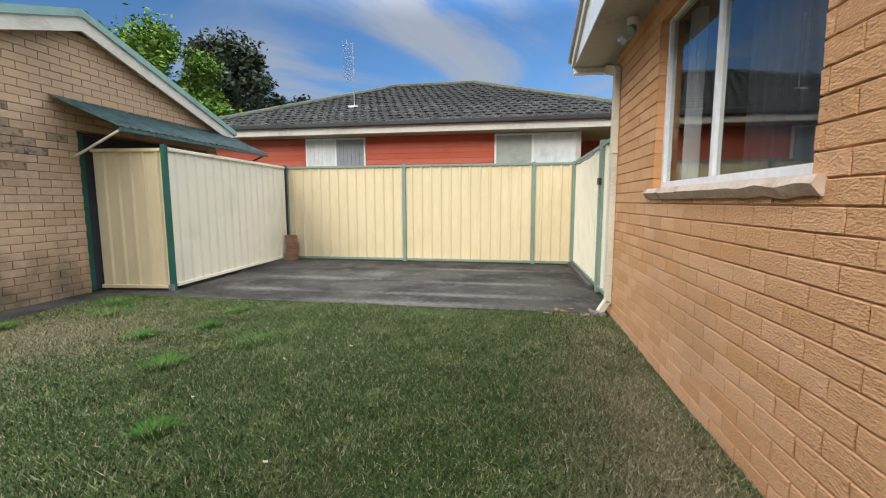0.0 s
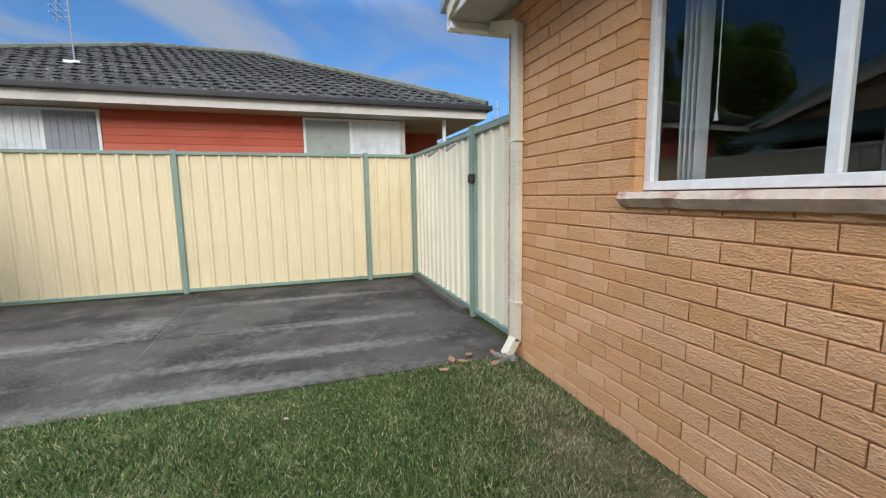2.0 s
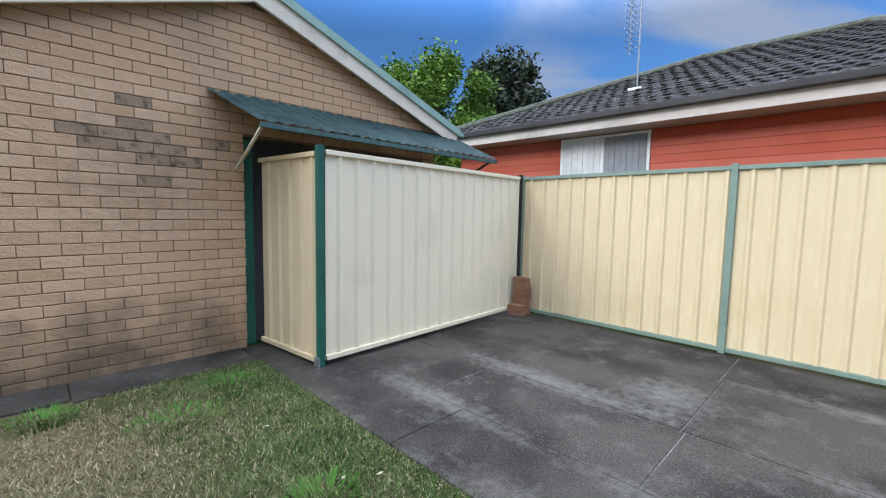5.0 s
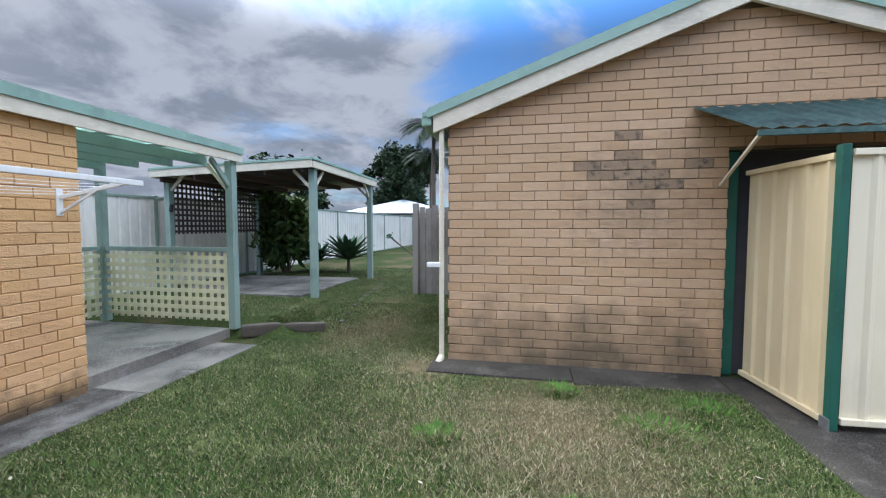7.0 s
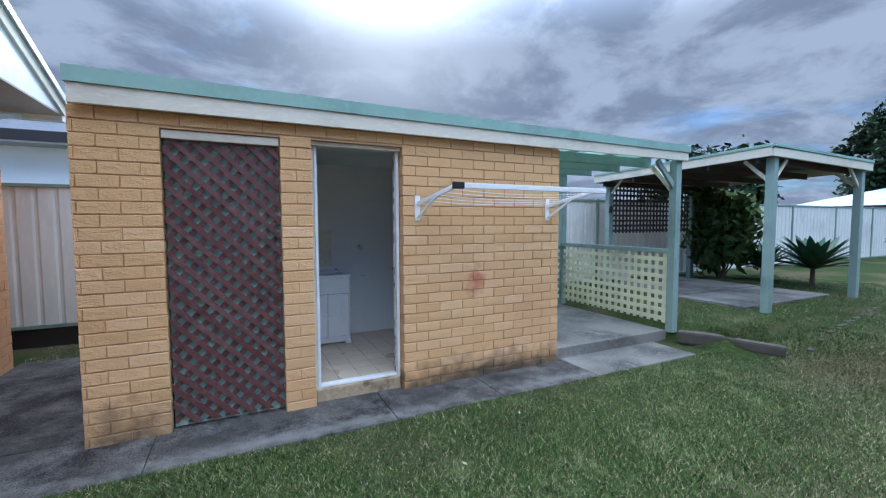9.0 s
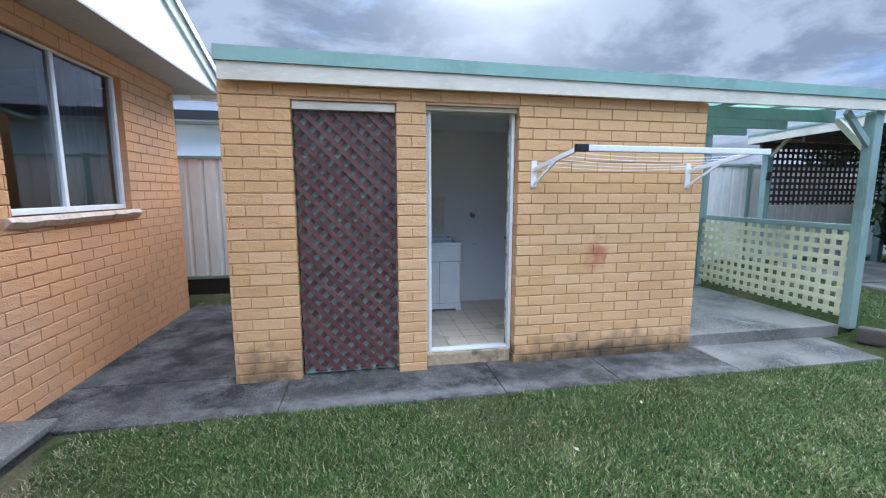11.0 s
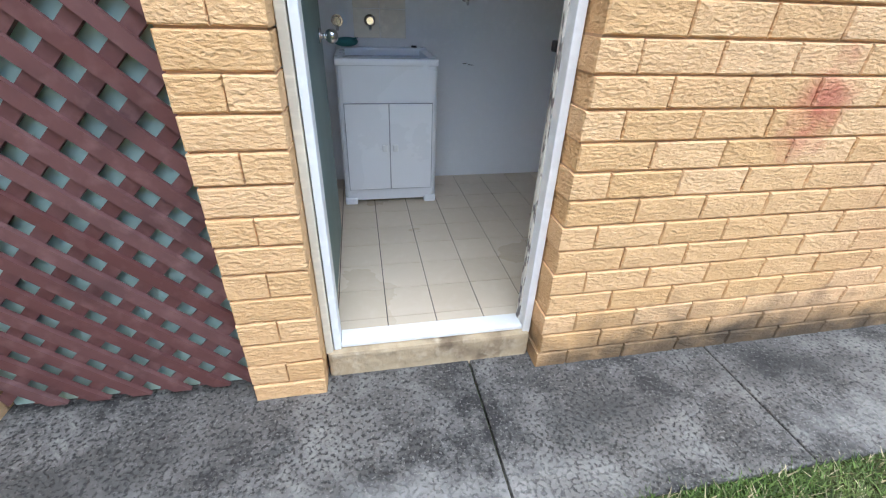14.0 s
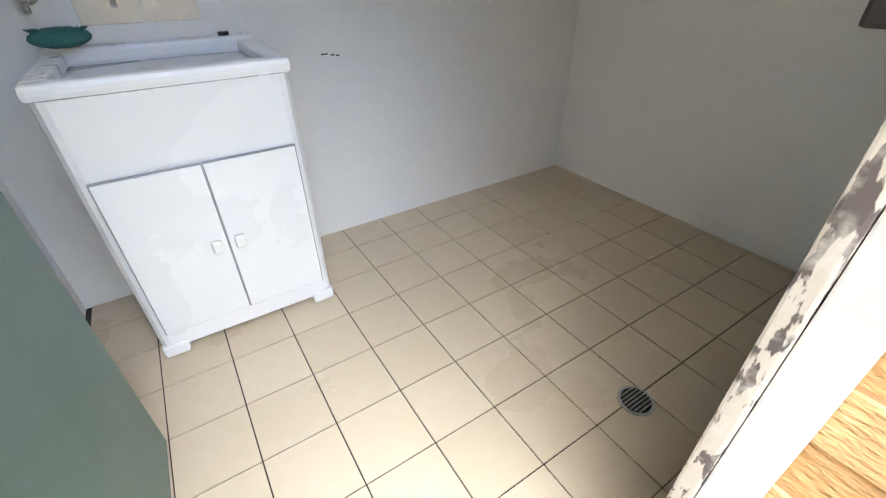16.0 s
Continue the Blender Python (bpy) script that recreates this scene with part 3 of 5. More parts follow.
# ---- laundry ----
M_LAU = Matrix.Translation((0, -0.175, 0))
LX0, LX1 = -3.333, 0.762
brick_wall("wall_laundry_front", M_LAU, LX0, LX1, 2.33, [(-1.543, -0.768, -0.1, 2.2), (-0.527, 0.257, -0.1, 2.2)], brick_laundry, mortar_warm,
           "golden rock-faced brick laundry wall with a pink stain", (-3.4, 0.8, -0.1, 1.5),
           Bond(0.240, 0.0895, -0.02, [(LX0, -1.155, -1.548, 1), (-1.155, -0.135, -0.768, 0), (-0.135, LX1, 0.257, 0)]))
M_EAST = pose(LX1 - 0.008, 0, 0, 0, 0, -90)
brick_wall("wall_laundry_east", M_EAST, 0.275, 2.10, 2.33, [], brick_laundry, mortar_warm, "golden brick laundry side wall", (0, 9, 0, -1), Bond(0.240, 0.0895, -0.02, None))
M_WEST = pose(LX0 + 0.008, 0, 0, 0, 0, 90)
brick_wall("wall_laundry_west", M_WEST, -2.10, -0.275, 2.33, [], brick_laundry, mortar_warm, "golden brick laundry end wall under the pergola", (0, 9, 0, -1), Bond(0.240, 0.0895, -0.02, None))
structure("wall_laundry_back", boxed(LX0 + 0.12, -2.12, -0.1, LX1 - 0.12, -2.0, 2.33), mortar_warm, "plain back wall of the laundry", "wall")
RX0, RX1, RY0, RY1, RF = -2.93, -0.60, -1.89, -0.285, 0.125
structure("wall_room_back", boxed(RX0, RY0 - 0.1, 0.0, RX1, RY0, 2.25), wall_white, "white painted laundry room wall with faint tile joints", "wall")
structure("wall_room_west", boxed(RX0 - 0.1, RY0 - 0.1, 0.0, RX0, RY1, 2.25), wall_white, "white painted room wall", "wall")
structure("wall_room_east", boxed(RX1, RY0 - 0.1, 0.0, RX1 + 0.08, RY1, 2.25), wall_white, "white painted room wall", "wall")
front = bmesh.new()
box(front, RX0 - 0.1, RY1 - 0.012, 0.0, -1.545, RY1 - 0.001, 2.25)
box(front, -0.766, RY1 - 0.012, 0.0, RX1 + 0.08, RY1 - 0.001, 2.25)
box(front, -1.545, RY1 - 0.012, 2.2, -0.766, RY1 - 0.001, 2.25)
structure("wall_room_front", front, wall_white, "white painted inner face of the front wall", "wall")
structure("ceiling", boxed(RX0 - 0.1, RY0 - 0.1, 2.25, RX1 + 0.08, RY1, 2.29), wall_white, "white laundry ceiling", "ceiling")
room_floor = structure("floor", boxed(RX0, RY0, -0.05, RX1, RY1, RF - 0.004), grout, "square beige ceramic floor tiles with dark grout", "floor")

# fascia along laundry and pergola
fascia = thing("roof_fascia", "cream fascia with pale green metal capping", "fascia", kind="structure")
part("board", prism([(0.735, 2.305), (0.735, 2.43), (-5.36, 2.40), (-5.36, 2.30)], -0.135, -0.095, "y"), cream_wood, fascia)
part("capping", prism([(0.75, 2.432), (0.75, 2.535), (-5.38, 2.49), (-5.38, 2.402)], -0.150, -0.080, "y"), cap_green, fascia, "pale green metal capping")
structure("roof_laundry", prism([(-0.15, 2.47), (-0.15, 2.51), (-2.5, 2.36), (-2.5, 2.32)], LX0 - 0.05, 0.74), cap_green, "low pale green metal laundry roof", "roof")

# door frame, threshold and open door
frame_ob = thing("door_1", "white laundry doorway with peeling jamb and open green door", "door", kind="structure")
part("architrave", boxed(-0.794, -0.30, 0.10, -0.769, -0.247, 2.165, 0.003), cream_wood, frame_ob, "cream outer door frame strip")
part("jamb", boxed(-0.822, -0.338, 0.10, -0.7975, -0.258, 2.165, 0.004), white_paint, frame_ob)
part("jamb", boxed(-1.540, -0.303, 0.10, -1.512, -0.252, 2.165, 0.003), white_paint, frame_ob)
part("jamb", boxed(-1.538, -0.330, 0.10, -1.507, -0.304, 2.165, 0.004), peeling, frame_ob, "jamb with peeling paint over bare timber")
part("head", boxed(-1.540, -0.32, 2.166, -0.769, -0.205, 2.198, 0.003), cream_wood, frame_ob)
part("sill", boxed(-1.511, -0.338, 0.110, -0.823, -0.262, 0.130, 0.005), white_paint, frame_ob, "white painted door sill strip")
part("threshold", boxed(-1.537, -0.335, -0.05, -0.774, -0.236, 0.108, 0.014), render_tan, frame_ob, "crumbling rendered step under the sill")
plate = part("strike_plate", boxed(-1.524, -0.372, 1.088, -1.508, -0.341, 1.118, 0.004), gutter_dark, frame_ob)
leaf = thing("laundry_door", "grey green painted flush door standing open inwards", "door", (-0.783, -0.345, 0.14))
part("leaf", boxed(-0.018, -0.795, 0.0, 0.018, 0.0, 2.01, 0.003), door_green, leaf)
for sgn in (-1, 1):
    knob = bmesh.new()
    rod(knob, (sgn * 0.018, -0.66, 0.93), (sgn * 0.024, -0.66, 0.93), 0.028, n=16)
    rod(knob, (sgn * 0.024, -0.66, 0.93), (sgn * 0.052, -0.66, 0.93), 0.010, n=12)
    bmesh.ops.create_uvsphere(knob, u_segments=16, v_segments=10, radius=0.027, matrix=Matrix.Translation((sgn * 0.066, -0.66, 0.93)))
    part("knob", knob, chrome, leaf, "round chrome door knob", True)
leaf.rotation_euler = (0, 0, radians(-0.5))

# lattice over the green panel
screen = thing("trellis", "red brown diagonal lattice over a pale teal panel", "trellis", (0, 0, 0))
part("panel", boxed(-0.520, -0.284, 0.0, 0.250, -0.270, 2.13), panel_green, screen)
part("header", boxed(-0.524, -0.270, 2.135, 0.254, -0.19, 2.196, 0.004), cream_wood, screen, "cream timber header")


def lattice(parent, mat, rect, pitch, width, thick, diagonal, m, layer_gap=0.0):
    """Two layers of slats in the rectangle (a0, a1, z0, z1) of the local xz plane; front towards +y."""
    a0, a1, z0, z1 = rect
    if diagonal:
        for lay, sg in ((1, 1), (0, -1)):
            c = -(a1 - a0) if sg > 0 else 0
            end = (z1 - z0) if sg > 0 else (z1 - z0) + (a1 - a0)
            c += pitch * 0.3
            while c < end:
                pts = []
                for side in (-1, 1):
                    q = c + side * width * 0.707
                    # z = q + sg * (x - a0), kept inside the rectangle
                    xs = sorted(((z0 - z0 - q) * sg, ((z1 - z0) - q) * sg))
                    lo, hi = max(0, xs[0]), min(a1 - a0, xs[1])
                    if hi - lo > 0.01:
                        pts.append(((lo, q + sg * lo), (hi, q + sg * hi)))
                if len(pts) == 2:
                    poly = [pts[0][0], pts[0][1], pts[1][1], pts[1][0]]
                    poly = [(a0 + x, z0 + z) for x, z in poly]
                    bm = prism(poly, lay * thick, (lay + 1) * thick - 0.0005, "y")
                    bmesh.ops.transform(bm, verts=bm.verts, matrix=m)
                    part("slat", bm, mat, parent)
                c += pitch
    else:
        x = a0 + pitch * 0.5
        while x < a1:
            bm = boxed(x - width / 2, 0, z0, x + width / 2, thick - 0.0005, z1)
            bmesh.ops.transform(bm, verts=bm.verts, matrix=m)
            part("slat", bm, mat, parent)
            x += pitch
        z = z0 + pitch * 0.5
        while z < z1:
            bm = boxed(a0, thick, z - width / 2, a1, 2 * thick, z + width / 2)
            bmesh.ops.transform(bm, verts=bm.verts, matrix=m)
            part("slat", bm, mat, parent)
            z += pitch


lattice(screen, lattice_red, (-0.522, 0.252, 0.03, 2.13), 0.125, 0.039, 0.017, True, Matrix.Translation((0, -0.252, 0)))

# laundry tub
tub = thing("laundry_tub", "white plastic laundry tub cabinet on the tiled floor", "laundry tub", (-1.098, -1.65, RF))


def tub_parts():
    w0, w1 = 0.272, 0.262
    body = bmesh.new()
    ring = []
    for z, hw, f, b in ((0.03, w0, 0.185, -0.20), (0.42, 0.268, 0.215, -0.215), (0.7845, w1, 0.243, -0.225)):
        r = 0.03
        pts = []
        for cx, cy, a in ((hw - r, f - r, 0), (-hw + r, f - r, 90), (-hw + r, b + r, 180), (hw - r, b + r, 270)):
            for k in range(4):
                t = radians(a + 30 * k)
                pts.append(bm_v(body, cx + r * math.cos(t), cy + r * math.sin(t), z))
        ring.append(pts)
    for lo, hi in zip(ring, ring[1:]):
        for k in range(len(lo)):
            body.faces.new((lo[k], lo[(k + 1) % len(lo)], hi[(k + 1) % len(hi)], hi[k]))
    body.faces.new(ring[0][::-1])
    body.faces.new(ring[-1])
    part("body", body, tub_white, tub, smooth=False)
    plinth = bmesh.new()
    for s in (-1, 1):
        box(plinth, s * 0.272, -0.20, 0.0, s * 0.20, 0.192, 0.045, 0.01)
    box(plinth, -0.19, 0.13, 0.022, 0.19, 0.178, 0.06, 0.008)
    part("plinth", plinth, tub_white, tub)
    for s in (-1, 1):
        d = prism([(s * 0.003, 0.105), (s * 0.238, 0.105), (s * 0.232, 0.60), (s * 0.003, 0.60)], 0, 0.010, "y")
        lean = math.atan2(0.030, 0.375)
        bmesh.ops.transform(d, verts=d.verts, matrix=Matrix.Translation((0, 0.1905, 0)) @ Matrix.Rotation(-lean, 4, "X"))
        # grey sheet a little larger than the door: its gap's shade as colour
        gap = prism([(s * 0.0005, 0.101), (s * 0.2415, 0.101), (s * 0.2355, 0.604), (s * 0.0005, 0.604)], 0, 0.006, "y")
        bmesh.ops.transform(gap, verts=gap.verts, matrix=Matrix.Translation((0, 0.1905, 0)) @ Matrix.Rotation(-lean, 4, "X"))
        part("door_gap", gap, curtain, tub, "grey sheet drawn as the shadow gap round the door")
        leaf_door = part("cabinet_door", d, tub_white, tub)
        hd = bmesh.new()
        rod(hd, (s * 0.03, 0.225, 0.36), (s * 0.03, 0.240, 0.36), 0.008, n=10)
        box(hd, s * 0.016, 0.238, 0.34, s * 0.044, 0.252, 0.38, 0.006)
        part("handle", hd, white_paint, leaf_door)
    top = bmesh.new()
    hw, f, b, z0, z1 = 0.267, 0.248, -0.235, 0.784, 0.818
    box(top, -hw, f - 0.055, z0, hw, f, z1, 0.012)
    box(top, -hw, b, z0, hw, b + 0.07, z1 + 0.012, 0.012)
    box(top, -hw, b + 0.06, z0, -hw + 0.05, f - 0.05, z1, 0.008)
    box(top, hw - 0.05, b + 0.06, z0, hw, f - 0.05, z1, 0.008)
    part("rim", top, tub_white, tub)
    basin = bmesh.new()
    box(basin, -hw + 0.045, b + 0.065, 0.777, hw - 0.045, f - 0.05, 0.783)
    part("basin", basin, tub_white, tub)
    plug = bmesh.new()
    rod(plug, (-0.19, b + 0.035, z1 + 0.012), (-0.19, b + 0.035, z1 + 0.022), 0.016, n=14)
    part("overflow_cap", plug, gutter_dark, tub)


def bm_v(bm, x, y, z):
    return bm.verts.new((x, y, z))


tub_parts()
pad = bmesh.new()
bmesh.ops.create_uvsphere(pad, u_segments=16, v_segments=8, radius=1, matrix=Matrix.Translation((-0.895, -1.79, 0.985)) @ Matrix.Rotation(0.3, 4, "Z") @ Matrix.Diagonal((0.07, 0.04, 0.025, 1)))
for k in range(40):
    a = k * 2.399
    rod(pad, (-0.895 + 0.04 * math.cos(a), -1.79 + 0.022 * math.sin(a), 0.993), (-0.895 + 0.066 * math.cos(a), -1.79 + 0.036 * math.sin(a), 1.007), 0.004, 0.001, 4)
tagged(part("scourer", pad, teal_sponge), "dark teal nylon scourer on the tub rim", "scourer")


def tap(x, z, name="tap"):
    t = thing(name, "chrome wall tap on the white laundry wall", "tap", (x, RY0, z), "taps")
    bm = bmesh.new()
    rod(bm, (0, 0, 0), (0, 0.006, 0), 0.032, n=18)
    part("flange", bm, chrome, t, smooth=False)
    bm = bmesh.new()
    rod(bm, (0, 0.006, 0), (0, 0.05, 0), 0.015, 0.013, 14)
    rod(bm, (0, 0.05, 0), (0, 0.068, 0), 0.024, 0.02, 14)
    part("body", bm, chrome, t)
    bm = bmesh.new()
    rod(bm, (0, 0.04, 0), (0, 0.062, -0.045), 0.010, 0.008, 10)
    part("spout", bm, chrome, t)


tap(-0.85, 1.085)
tap(-1.035, 1.09)
tap(-1.60, 1.23)
splash = thing("splashback", "cream square wall tiles above the tub", "splashback", (0, 0, 0))
for i in range(2):
    for k in range(3):
        part("tile", boxed(-1.243 + i * 0.152, RY0, 1.0 + k * 0.152, -1.243 + i * 0.152 + 0.149, RY0 + 0.006, 1.149 + k * 0.152, 0.002), splash_mat, splash)
drain = thing("floor_drain", "round metal floor drain with dark slots", "drain", (-1.907, -0.573, RF + 0.001))
bm = bmesh.new()
rod(bm, (0, 0, -0.004), (0, 0, 0.003), 0.048, n=24)
part("rim", bm, grey_metal, drain)
bm = bmesh.new()
rod(bm, (0, 0, 0.003), (0, 0, 0.004), 0.040, n=24)
part("well", bm, black, drain)
for k in range(7):
    y = -0.03 + k * 0.01
    w = math.sqrt(0.04 ** 2 - y * y)
    part("bar", boxed(-w, y - 0.002, 0.004, w, y + 0.002, 0.007), grey_metal, drain)
crack = bmesh.new()
for a, b in ((-1.60, -1.625), (-1.635, -1.65), (-1.655, -1.67)):
    box(crack, a, RY0, 0.862 + (a + 1.6) * 0.15, b, RY0 + 0.001, 0.866 + (a + 1.6) * 0.15)
tagged(part("wall_scratch", crack, gutter_dark), "small dark scratch on the white wall", "scratch")

# wall clothesline
line = thing("clothesline", "white folding wall clothesline with cords and black end", "clothesline", (0, 0, 0))
for x in (-1.683, -3.167):
    part("bracket", boxed(x - 0.025, -0.165, 1.55, x + 0.025, -0.152, 1.775, 0.004), white_paint, line)
    bm = bmesh.new()
    beam(bm, (x, -0.15, 1.70), (x - 0.11, 0.39, 1.825), 0.022, 0.035, 0.003)
    part("arm", bm, white_paint, line)
    bm = bmesh.new()
    beam(bm, (x, -0.15, 1.575), (x - 0.055, 0.14, 1.755), 0.014, 0.022, 0.002)
    part("strut", bm, white_paint, line)
part("front_bar", boxed(-3.42, 0.375, 1.805, -1.86, 0.405, 1.850, 0.006), white_paint, line)
part("end_cap", boxed(-1.862, 0.37, 1.800, -1.765, 0.41, 1.856, 0.008), black, line, "black plastic corner joint")
for k in range(5):
    y = -0.05 + k * 0.085
    z, px = 1.705 + (y + 0.15) * 0.23, -1.683 - (y + 0.15) * 0.2
    bm = bmesh.new()
    loops = []
    for q in range(9):
        f = q / 8
        p = Vector((px - 1.484 * f, y, z - 0.12 * f * (1 - f)))
        loops.append([bm.verts.new(p + Vector((0, 0.0025 * math.cos(t), 0.0025 * math.sin(t)))) for t in (0, 1.26, 2.51, 3.77, 5.03)])
    for lo, hi in zip(loops, loops[1:]):
        for t in range(5):
            bm.faces.new((lo[t], lo[(t + 1) % 5], hi[(t + 1) % 5], hi[t]))
    part("cord", bm, white_paint, line)

# ---- pergola beside the laundry ----
perg = thing("pergola", "sage green timber pergola with translucent green roof sheets", "pergola", (0, 0, 0))
for x, y, z0, z1 in ((-5.25, -0.185, 0.10, 2.302), (-5.25, -2.26, 0.12, 2.25)):
    part("post", boxed(x - 0.05, y - 0.05, z0, x + 0.05, y + 0.05, z1, 0.006), sage_wood, perg)
for y in (-0.62, -1.15, -1.70, -2.26):
    part("rafter", boxed(-5.32, y - 0.024, 2.27 - (y == -2.26) * 0.02, -3.345, y + 0.024, 2.385, 0.004), sage_wood, perg)
for x in (-5.25, -4.6, -3.95, -3.42):
    part("purlin", boxed(x - 0.02, -2.34, 2.386, x + 0.02, -0.16, 2.42, 0.003), sage_wood, perg)
for k in range(4):
    y = -0.17 - k * 0.55
    part("roof_sheet", boxed(-5.34, y - 0.53, 2.424, -3.39, y, 2.430), sheet_green, perg, "translucent green roof sheet")
bm = bmesh.new()
beam(bm, (-5.21, -0.185, 1.98), (-4.90, -0.185, 2.29), 0.04, 0.06, 0.003)
part("brace", bm, sage_wood, perg)
bm = bmesh.new()
beam(bm, (-5.25, -0.235, 1.95), (-5.25, -0.52, 2.27), 0.04, 0.06, 0.003)
part("brace", bm, cream_wood, perg)
for a, b in (((-5.25, -0.236, 1.15), (-5.25, -2.208, 1.15)), ((-5.19, -2.26, 1.15), (-3.35, -2.26, 1.15))):
    bm = bmesh.new()
    beam(bm, a, b, 0.05, 0.06, 0.004)
    part("rail", bm, sage_wood, perg)
lat1 = thing("lattice_screen", "cream square lattice screen between pergola posts", "lattice", (0, 0, 0), "cream lattice screens")
lattice(lat1, lattice_cream, (0.242, 2.20, 0.20, 1.115), 0.112, 0.054, 0.008, False, pose(-5.25, 0, 0, 0, 0, -90))
lat2 = thing("lattice_screen", "cream square lattice screen behind the pergola slab", "lattice", (0, 0, 0), "cream lattice screens")
lattice(lat2, lattice_cream, (-5.19, -3.36, 0.20, 1.115), 0.112, 0.054, 0.008, False, Matrix.Translation((0, -2.27, 0)))
bm = bmesh.new()
beam(bm, (-5.17, -0.03, 0.09), (-5.40, 0.40, 0.10), 0.13, 0.16, 0.03)
beam(bm, (-5.39, 0.38, 0.10), (-5.62, 0.93, 0.09), 0.11, 0.13, 0.03)
tagged(part("garden_sleeper", bm, sleeper_mat), "old dark split timber sleeper edging the lawn", "sleeper")
for k in range(9):
    x = -6.0 - k * 0.34
    bm = boxed(-0.11, -0.03, -0.05, 0.11, 0.03, 0.008, 0.006)
    ob = tagged(part("edging_stone", bm, sleeper_mat), "half-buried brick edging between lawn and track", "edging", "edging bricks")
    y = 1.02 - k * 0.05
    ob.matrix_world = pose(x, y, float(height(x, y)), 0, 0, 6 * math.sin(k * 3))

# ---- carport pergola on the higher lawn ----
GZ = 0.23
car = thing("garden_shelter", "sage green timber garden shelter with dark roof lining", "shelter", (0, 0, 0))
posts = [(-7.02, 0.02), (-9.65, 0.02), (-7.1, -2.95), (-9.75, -2.95)]
for x, y in posts:
    part("post", boxed(x - 0.055, y - 0.055, GZ - 0.06, x + 0.055, y + 0.055, 2.43, 0.006), sage_wood, car)
for a, b in (((-6.85, 0.1, 2.50), (-9.85, 0.1, 2.44)), ((-6.85, -3.1, 2.40), (-9.85, -3.1, 2.36)), ((-6.85, 0.1, 2.50), (-6.85, -3.1, 2.40)), ((-9.85, 0.1, 2.44), (-9.85, -3.1, 2.36))):
    bm = bmesh.new()
    beam(bm, a, b, 0.04, 0.13, 0.004)
    part("fascia", bm, cream_wood, car)
    bm = bmesh.new()
    beam(bm, Vector(a) + Vector((0, 0, 0.085)), Vector(b) + Vector((0, 0, 0.085)), 0.07, 0.04, 0.004)
    part("capping", bm, cap_green, car)
for k in range(5):
    y = -0.1 - k * 0.7
    bm = bmesh.new()
    beam(bm, (-6.88, y, 2.415 - 0.028 * k), (-9.82, y, 2.385 - 0.022 * k), 0.045, 0.10)
    part("rafter", bm, lattice_dark, car)
part("roof_sheet", prism([(0.12, 2.545), (0.12, 2.56), (-3.12, 2.46), (-3.12, 2.445)], -9.86, -6.84), lattice_dark, car, "dark corrugated roof sheet")
for x, y in posts[:3]:
    for dx, dy in ((-1 if x > -8 else 1, 0), (0, -1 if y > -1 else 1)):
        bm = bmesh.new()
        beam(bm, (x + dx * 0.05, y + dy * 0.05, 2.12), (x + dx * 0.36, y + dy * 0.36, 2.42), 0.035, 0.05, 0.003)
        part("brace", bm, cream_wood, car)
dl = thing("lattice_screen", "dark red brown square lattice hanging in the shelter", "lattice", (0, 0, 0), "dark lattice")
lattice(dl, lattice_dark, (-9.68, -7.16, 1.30, 2.28), 0.105, 0.045, 0.010, False, Matrix.Translation((0, -2.97, 0)))
for x, y in ((-7.05, -2.87),):
    bm = bmesh.new()
    rod(bm, (x, y, 1.72), (x, y + 0.02, 1.86), 0.035, n=10)
    tagged(part("hanging_ornament", bm, gutter_dark), "small dark ornament hung on the shelter post", "ornament")
pad_ob = thing("pavement_shelter", "pale concrete pavers under the shelter", "pavement", kind="structure")
for i in range(5):
    for k in range(5):
        slab(-9.45 + i * 0.5, -3.0 + k * 0.56, -8.962 + i * 0.5, -2.452 + k * 0.56, GZ + 0.03 + 0.004 * ((i * 3 + k) % 3), concrete_pale, pad_ob, "paver", 0.06)

# ---- steel fences ----
def sheet_profile(length, pitch=0.20):
    """Points (u, depth) of a ribbed steel sheet."""
    pts, u = [(0.0, 0.0)], 0.0
    n = max(1, round(length / pitch))
    p = length / n
    for k in range(n):
        a = k * p
        pts += [(a + p * 0.10, 0.0), (a + p * 0.20, 0.024), (a + p * 0.32, 0.024), (a + p * 0.44, 0.001)]
    return pts + [(length, 0.0)]


def sheet(m, length, z0, z1):
    bm = bmesh.new()
    pts = sheet_profile(length)
    for off in (0.0, -0.003):
        a = [bm.verts.new(m @ Vector((u, d + off, z0))) for u, d in pts]
        b = [bm.verts.new(m @ Vector((u, d + off, z1))) for u, d in pts]
        for k in range(len(pts) - 1):
            bm.faces.new((a[k], a[k + 1], b[k + 1], b[k]))
    return bm


